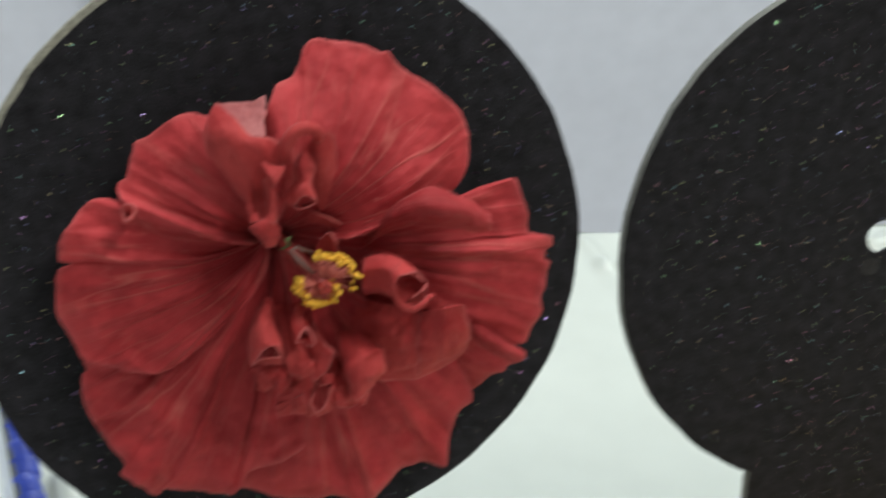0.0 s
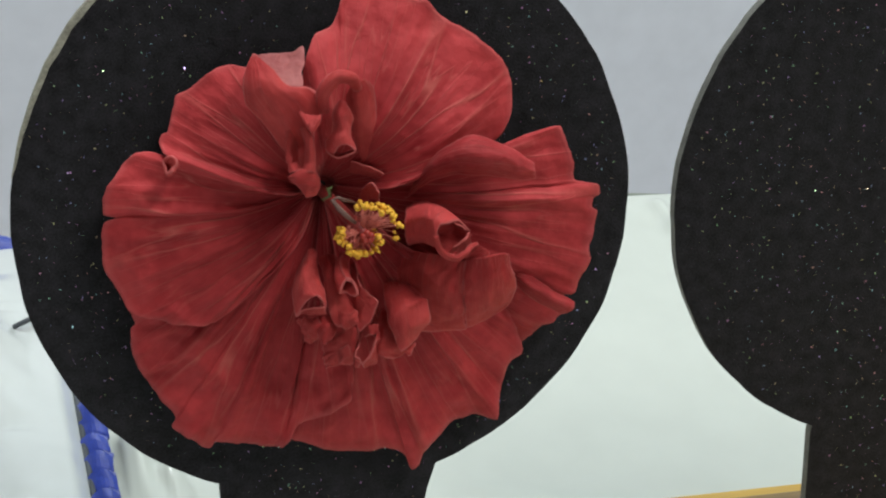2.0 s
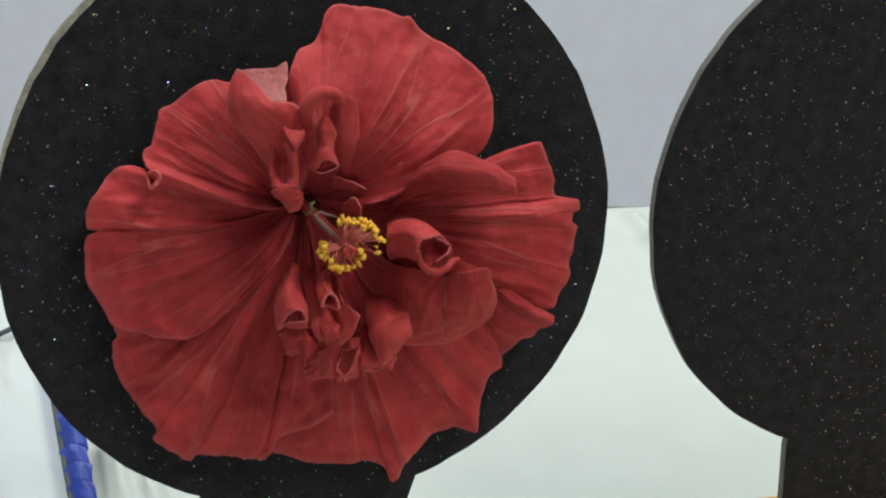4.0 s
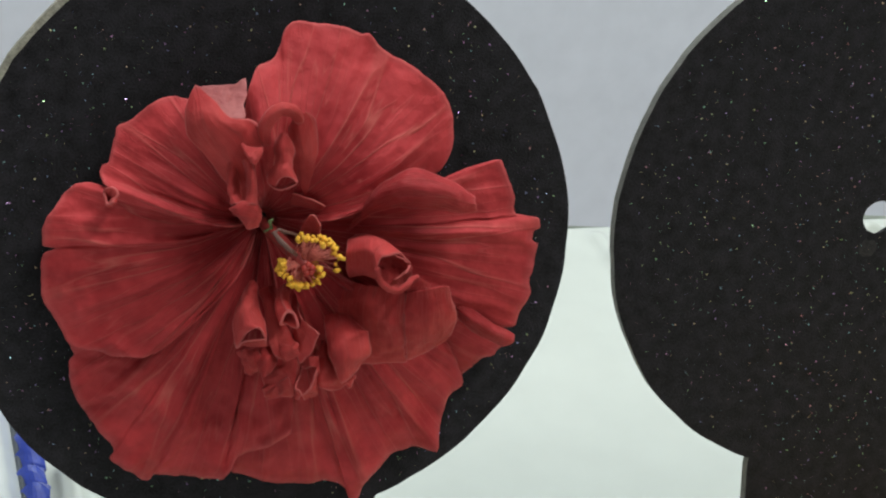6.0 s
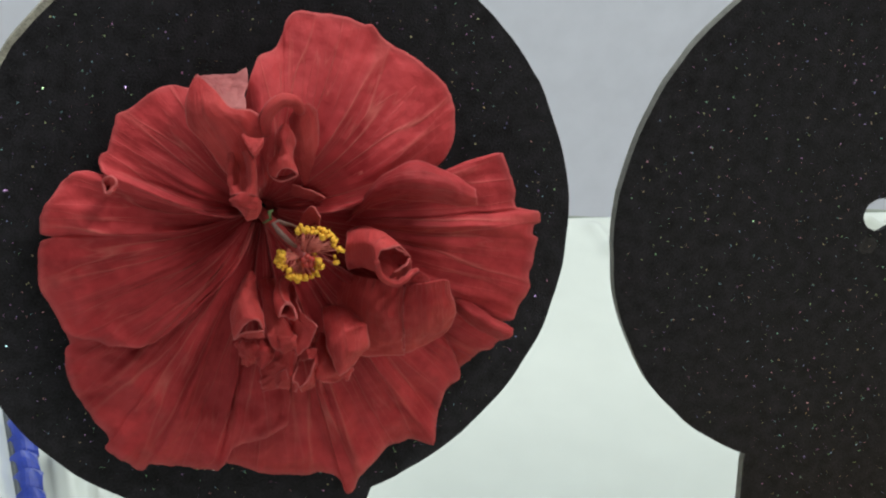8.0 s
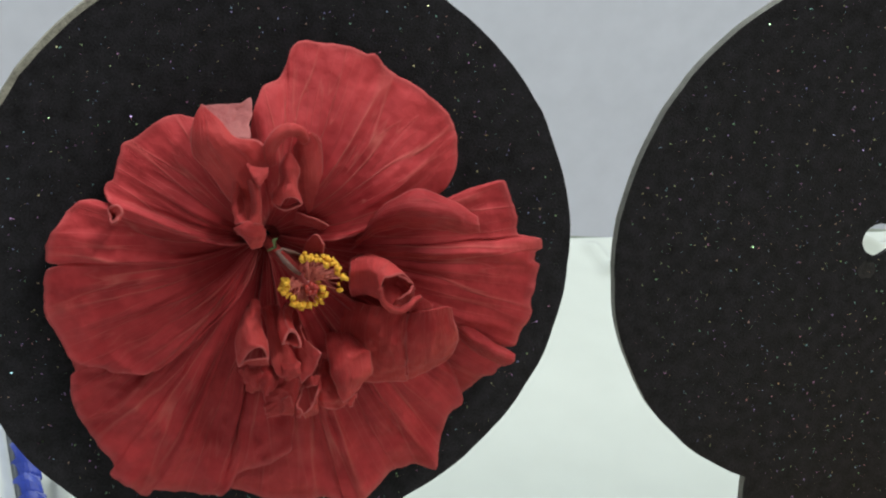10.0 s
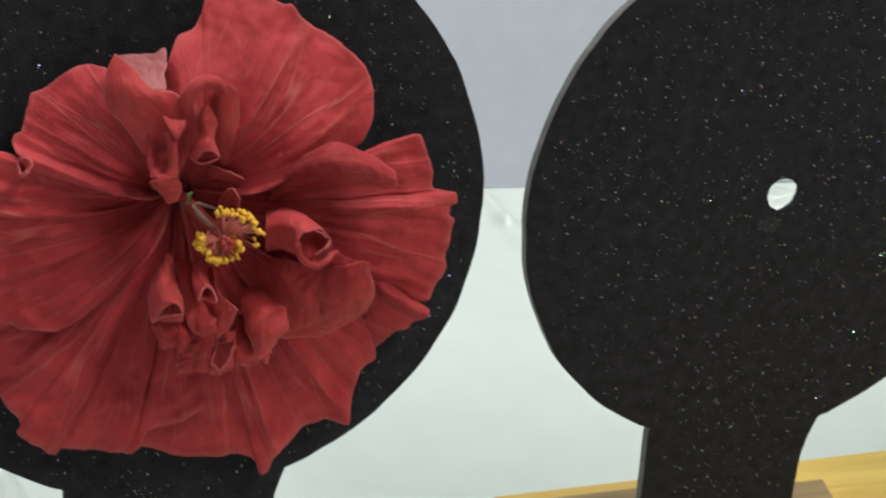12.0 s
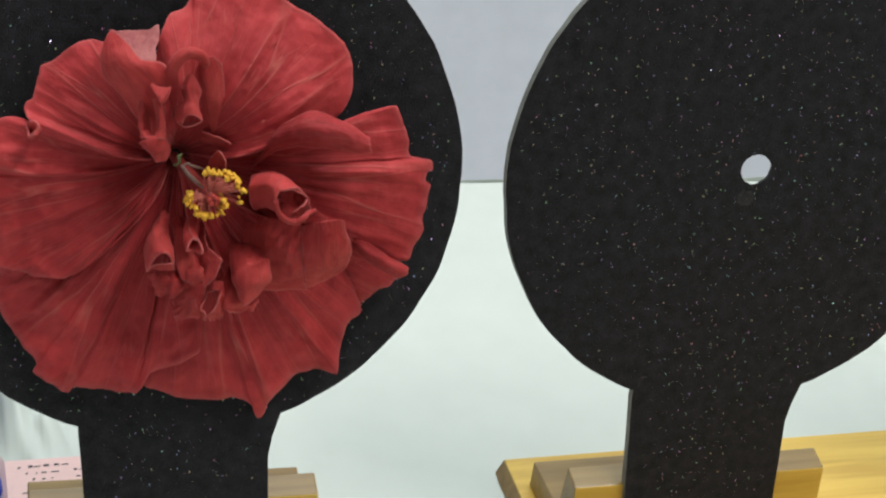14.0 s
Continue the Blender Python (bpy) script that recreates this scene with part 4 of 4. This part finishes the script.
# ---------------------------------------------------------------- stands
def prism(bm, left, right):
    """A solid between two outlines of as many corners; its front and right are pine, the rest takes shade as a browner
    colour.
    """
    a = [bm.verts.new(p) for p in left]
    b = [bm.verts.new(p) for p in right]
    bm.faces.new(a)
    bm.faces.new(b[::-1])
    for i in range(len(a)):
        k = (i + 1) % len(a)
        bm.faces.new((a[i], a[k], b[k], b[i]))
    bmesh.ops.recalc_face_normals(bm, faces=bm.faces)
    bmesh.ops.bevel(bm, geom=list(bm.edges), offset=0.0006, segments=2, affect="EDGES", profile=0.5)
    # faces turned from front and right get their shade as brown
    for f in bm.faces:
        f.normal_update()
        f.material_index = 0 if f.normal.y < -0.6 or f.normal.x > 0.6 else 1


def build_stand(m, bx0, bx1, by0, by1, left, right, rest, label, board=None):
    """A pine board with a stepped rail across it; the paddle's stem stands on a foot rest and leans on the rail."""
    s = thing("paddle_stand", m, label, "wooden stand", "pine paddle stands")
    bm = bmesh.new()
    low = [(bx0 - 0.0034, by0, 0.0018), (bx0 - 0.0034, by1, 0.0018), (bx0, by1, 0.0090), (bx0, by0, 0.0090)]
    prism(bm, low, [(bx1, y, z) for x, y, z in low])
    # left end darkened by colour to stand for its shade
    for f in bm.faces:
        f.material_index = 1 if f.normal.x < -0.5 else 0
    part("base_board", bm, [board or M_WOOD, M_BROWN_AND_SHADE], s, smooth=False)
    step = [(0.0233, 0.0091), (0.0233, 0.0210), (-0.0048, 0.0222), (-0.0048, 0.0091)]
    rail = [(-0.0050, 0.0091), (-0.0072, 0.0440), (-0.0171, 0.0420), (-0.0222, 0.0091)]
    for name, prof in (("rear_step", step), ("rail", rail)):
        bm = bmesh.new()
        prism(bm, [(left, y, z) for y, z in prof], [(right, y, z) for y, z in prof])
        part(name, bm, [M_WOOD, M_BROWN_AND_SHADE], s, smooth=False)
    bm = bmesh.new()
    box(bm, left + 0.0005, right - 0.0005, -0.0385, -0.0230, 0.0091, rest, 0.0008)
    part("foot_rest", bm, M_WOOD, s, smooth=False)
    return s


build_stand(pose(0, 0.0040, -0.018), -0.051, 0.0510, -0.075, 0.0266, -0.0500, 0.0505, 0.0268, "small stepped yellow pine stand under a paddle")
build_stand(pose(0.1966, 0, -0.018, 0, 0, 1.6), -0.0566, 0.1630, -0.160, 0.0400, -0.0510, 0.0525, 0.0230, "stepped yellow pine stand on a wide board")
build_stand(pose(0.3945, -0.0125, -0.018), -0.0280, 0.150, -0.150, 0.1125, -0.0270, 0.0500, 0.0238, "brown pine stand with a folded pink card", M_BROWN_AND_SHADE)


# ---------------------------------------------------------------- cards, ribbon, stick
def build_card(m, flaps, face, label):
    """A folded card: side flaps and one face printed with lines of small type (back left, back right, front right, front left)."""
    c = thing("pink_card", m, label, "card", "folded pink entry cards")
    low = Vector((0, 0, -0.0006))
    for name, pts in [("side_flap", q) for q in flaps] + [("printed_face", face)]:
        pts = [Vector(p) for p in pts]
        bm = bmesh.new()
        a = [bm.verts.new(p) for p in pts]
        b = [bm.verts.new(p + low) for p in pts]
        bm.faces.new(a)
        bm.faces.new(b[::-1])
        for i in range(len(a)):
            k = (i + 1) % len(a)
            bm.faces.new((a[i], b[i], b[k], a[k]))
        part(name, bm, M_PINK, c, smooth=False)
    B, C = Vector(face[0]), Vector(face[3])
    across = Vector(face[1]) - B
    rng = random.Random(3)
    down = C - B
    frame_m = Matrix.Translation(B) @ Matrix((across.normalized(), -down.normalized(), across.cross(-down).normalized())).transposed().to_4x4()
    y = 0.004
    while y < down.length - 0.003:
        x = 0.004 + 0.02 * (y / 0.056) * 0.2
        while x < 0.070:
            l = rng.uniform(0.0006, 0.0026)
            if rng.random() < 0.72:
                bm = bmesh.new()
                box(bm, x, x + l, 0, rng.choice((0.0003, 0.0004, 0.0008)), 0.0, 0.0002)
                part("print_bar", bm, M_INK, c, smooth=False, m=frame_m @ Matrix.Translation((0, -y, 0.0001)))
            x += l + rng.uniform(0.0005, 0.003)
        y += 0.0030
    return c


build_card(pose(0.3622, 0.0711, -0.0085), [[(0, 0, 0), (0.0002, 0.0075, 0.0110), (0.0040, -0.0381, 0.0110), (0.0044, -0.0468, 0)], [(0.0044, -0.0468, 0), (0.0040, -0.0383, 0.0106), (0.0800, -0.0360, 0.0106), (0.0804, -0.0440, 0)]],
           [(0.0026, -0.0137, 0.0112), (0.0786, -0.0125, 0.0112), (0.0800, -0.0360, 0.0112), (0.0040, -0.0381, 0.0112)], "folded pink entry card on a brown stand")
build_card(LOW @ pose(-0.0680, 0.0550, 0.0040), [[(0, 0, 0), (0.0090, -0.0250, 0.008), (0.0120, -0.0700, 0.0)]],
           [(0.0090, -0.0250, 0.008), (0.0840, -0.0230, 0.008), (0.0870, -0.0680, 0.0), (0.0120, -0.0700, 0.0)], "folded pink entry card with small dark print")


def build_ribbon(a, b, width, height, pleats, label, z0=0.003):
    """A gathered ribbon standing in pleats along the line a-b."""
    a, b = Vector((*a, 0)), Vector((*b, 0))
    d = (b - a).normalized()
    s = Vector((-d.y, d.x, 0))
    n = pleats * 8

    def point(u, v):
        k = u * pleats
        tri = 2 * abs((k + 0.25 * n1(k * 0.7, 3.0)) % 1.0 - 0.5)
        p = a.lerp(b, u) + s * (width * (v - 0.5) + 0.0012 * n1(u * 40, 5.0)) + d * (0.0022 * math.sin(k * 6.28 + v * 2.6))
        return (p.x, p.y, z0 + height * (0.25 + 0.75 * tri) * (0.35 + 0.65 * math.sin(math.pi * min(1.0, 0.15 + v * 0.85))))
    ob = new("blue_ribbon", finish("blue_ribbon", sheet(point, n, 8, 0.0004), M_BLUE, False))
    ob.matrix_world = LOW
    return tagged(ob, label, "ribbon", "gathered blue ribbons")


build_ribbon((-0.0598, -0.05), (-0.0825, 0.222), 0.0115, 0.0085, 26, "gathered royal blue ribbon along the sheet's edge")
build_ribbon((-0.084, LEFT_BACK + 0.006), (-0.42, LEFT_BACK - 0.012), 0.010, 0.009, 12, "gathered royal blue ribbon along the table's back", z0=0.007)

bm = bmesh.new()
tube(bm, [(-0.0600, -0.08, 0.0060), (-0.0715, 0.05, 0.0072), (-0.0790, 0.14, 0.0072), (-0.0880, 0.25, 0.0060)], [0.0012] * 4, 8)
tagged(new("edging_cord", finish("edging_cord", bm, M_DARK)), "dark grey cord along the plastic sheet's edge", "cord").matrix_world = LOW
bm = bmesh.new()
tube(bm, [(-0.0985, 0.1370, 0.0190), (-0.0895, 0.1433, 0.0195), (-0.0700, 0.156, 0.0170), (-0.0500, 0.169, 0.0080)], [0.0010, 0.0011, 0.0011, 0.0010], 8)
tagged(new("thin_stick", finish("thin_stick", bm, M_DARK)), "thin dark stick lying on the plastic sheet", "stick").matrix_world = LOW

bm = bmesh.new()
tube(bm, [(-0.020, 1.468, -0.802), (0.06, 1.478, -0.480), (0.130, 1.482, -0.08), (0.175, 1.485, 0.35)], [0.011] * 4, 12)
tagged(new("leaning_pole", finish("leaning_pole", bm, M_POLE)), "grey-green pole leaning on the white wall", "pole")
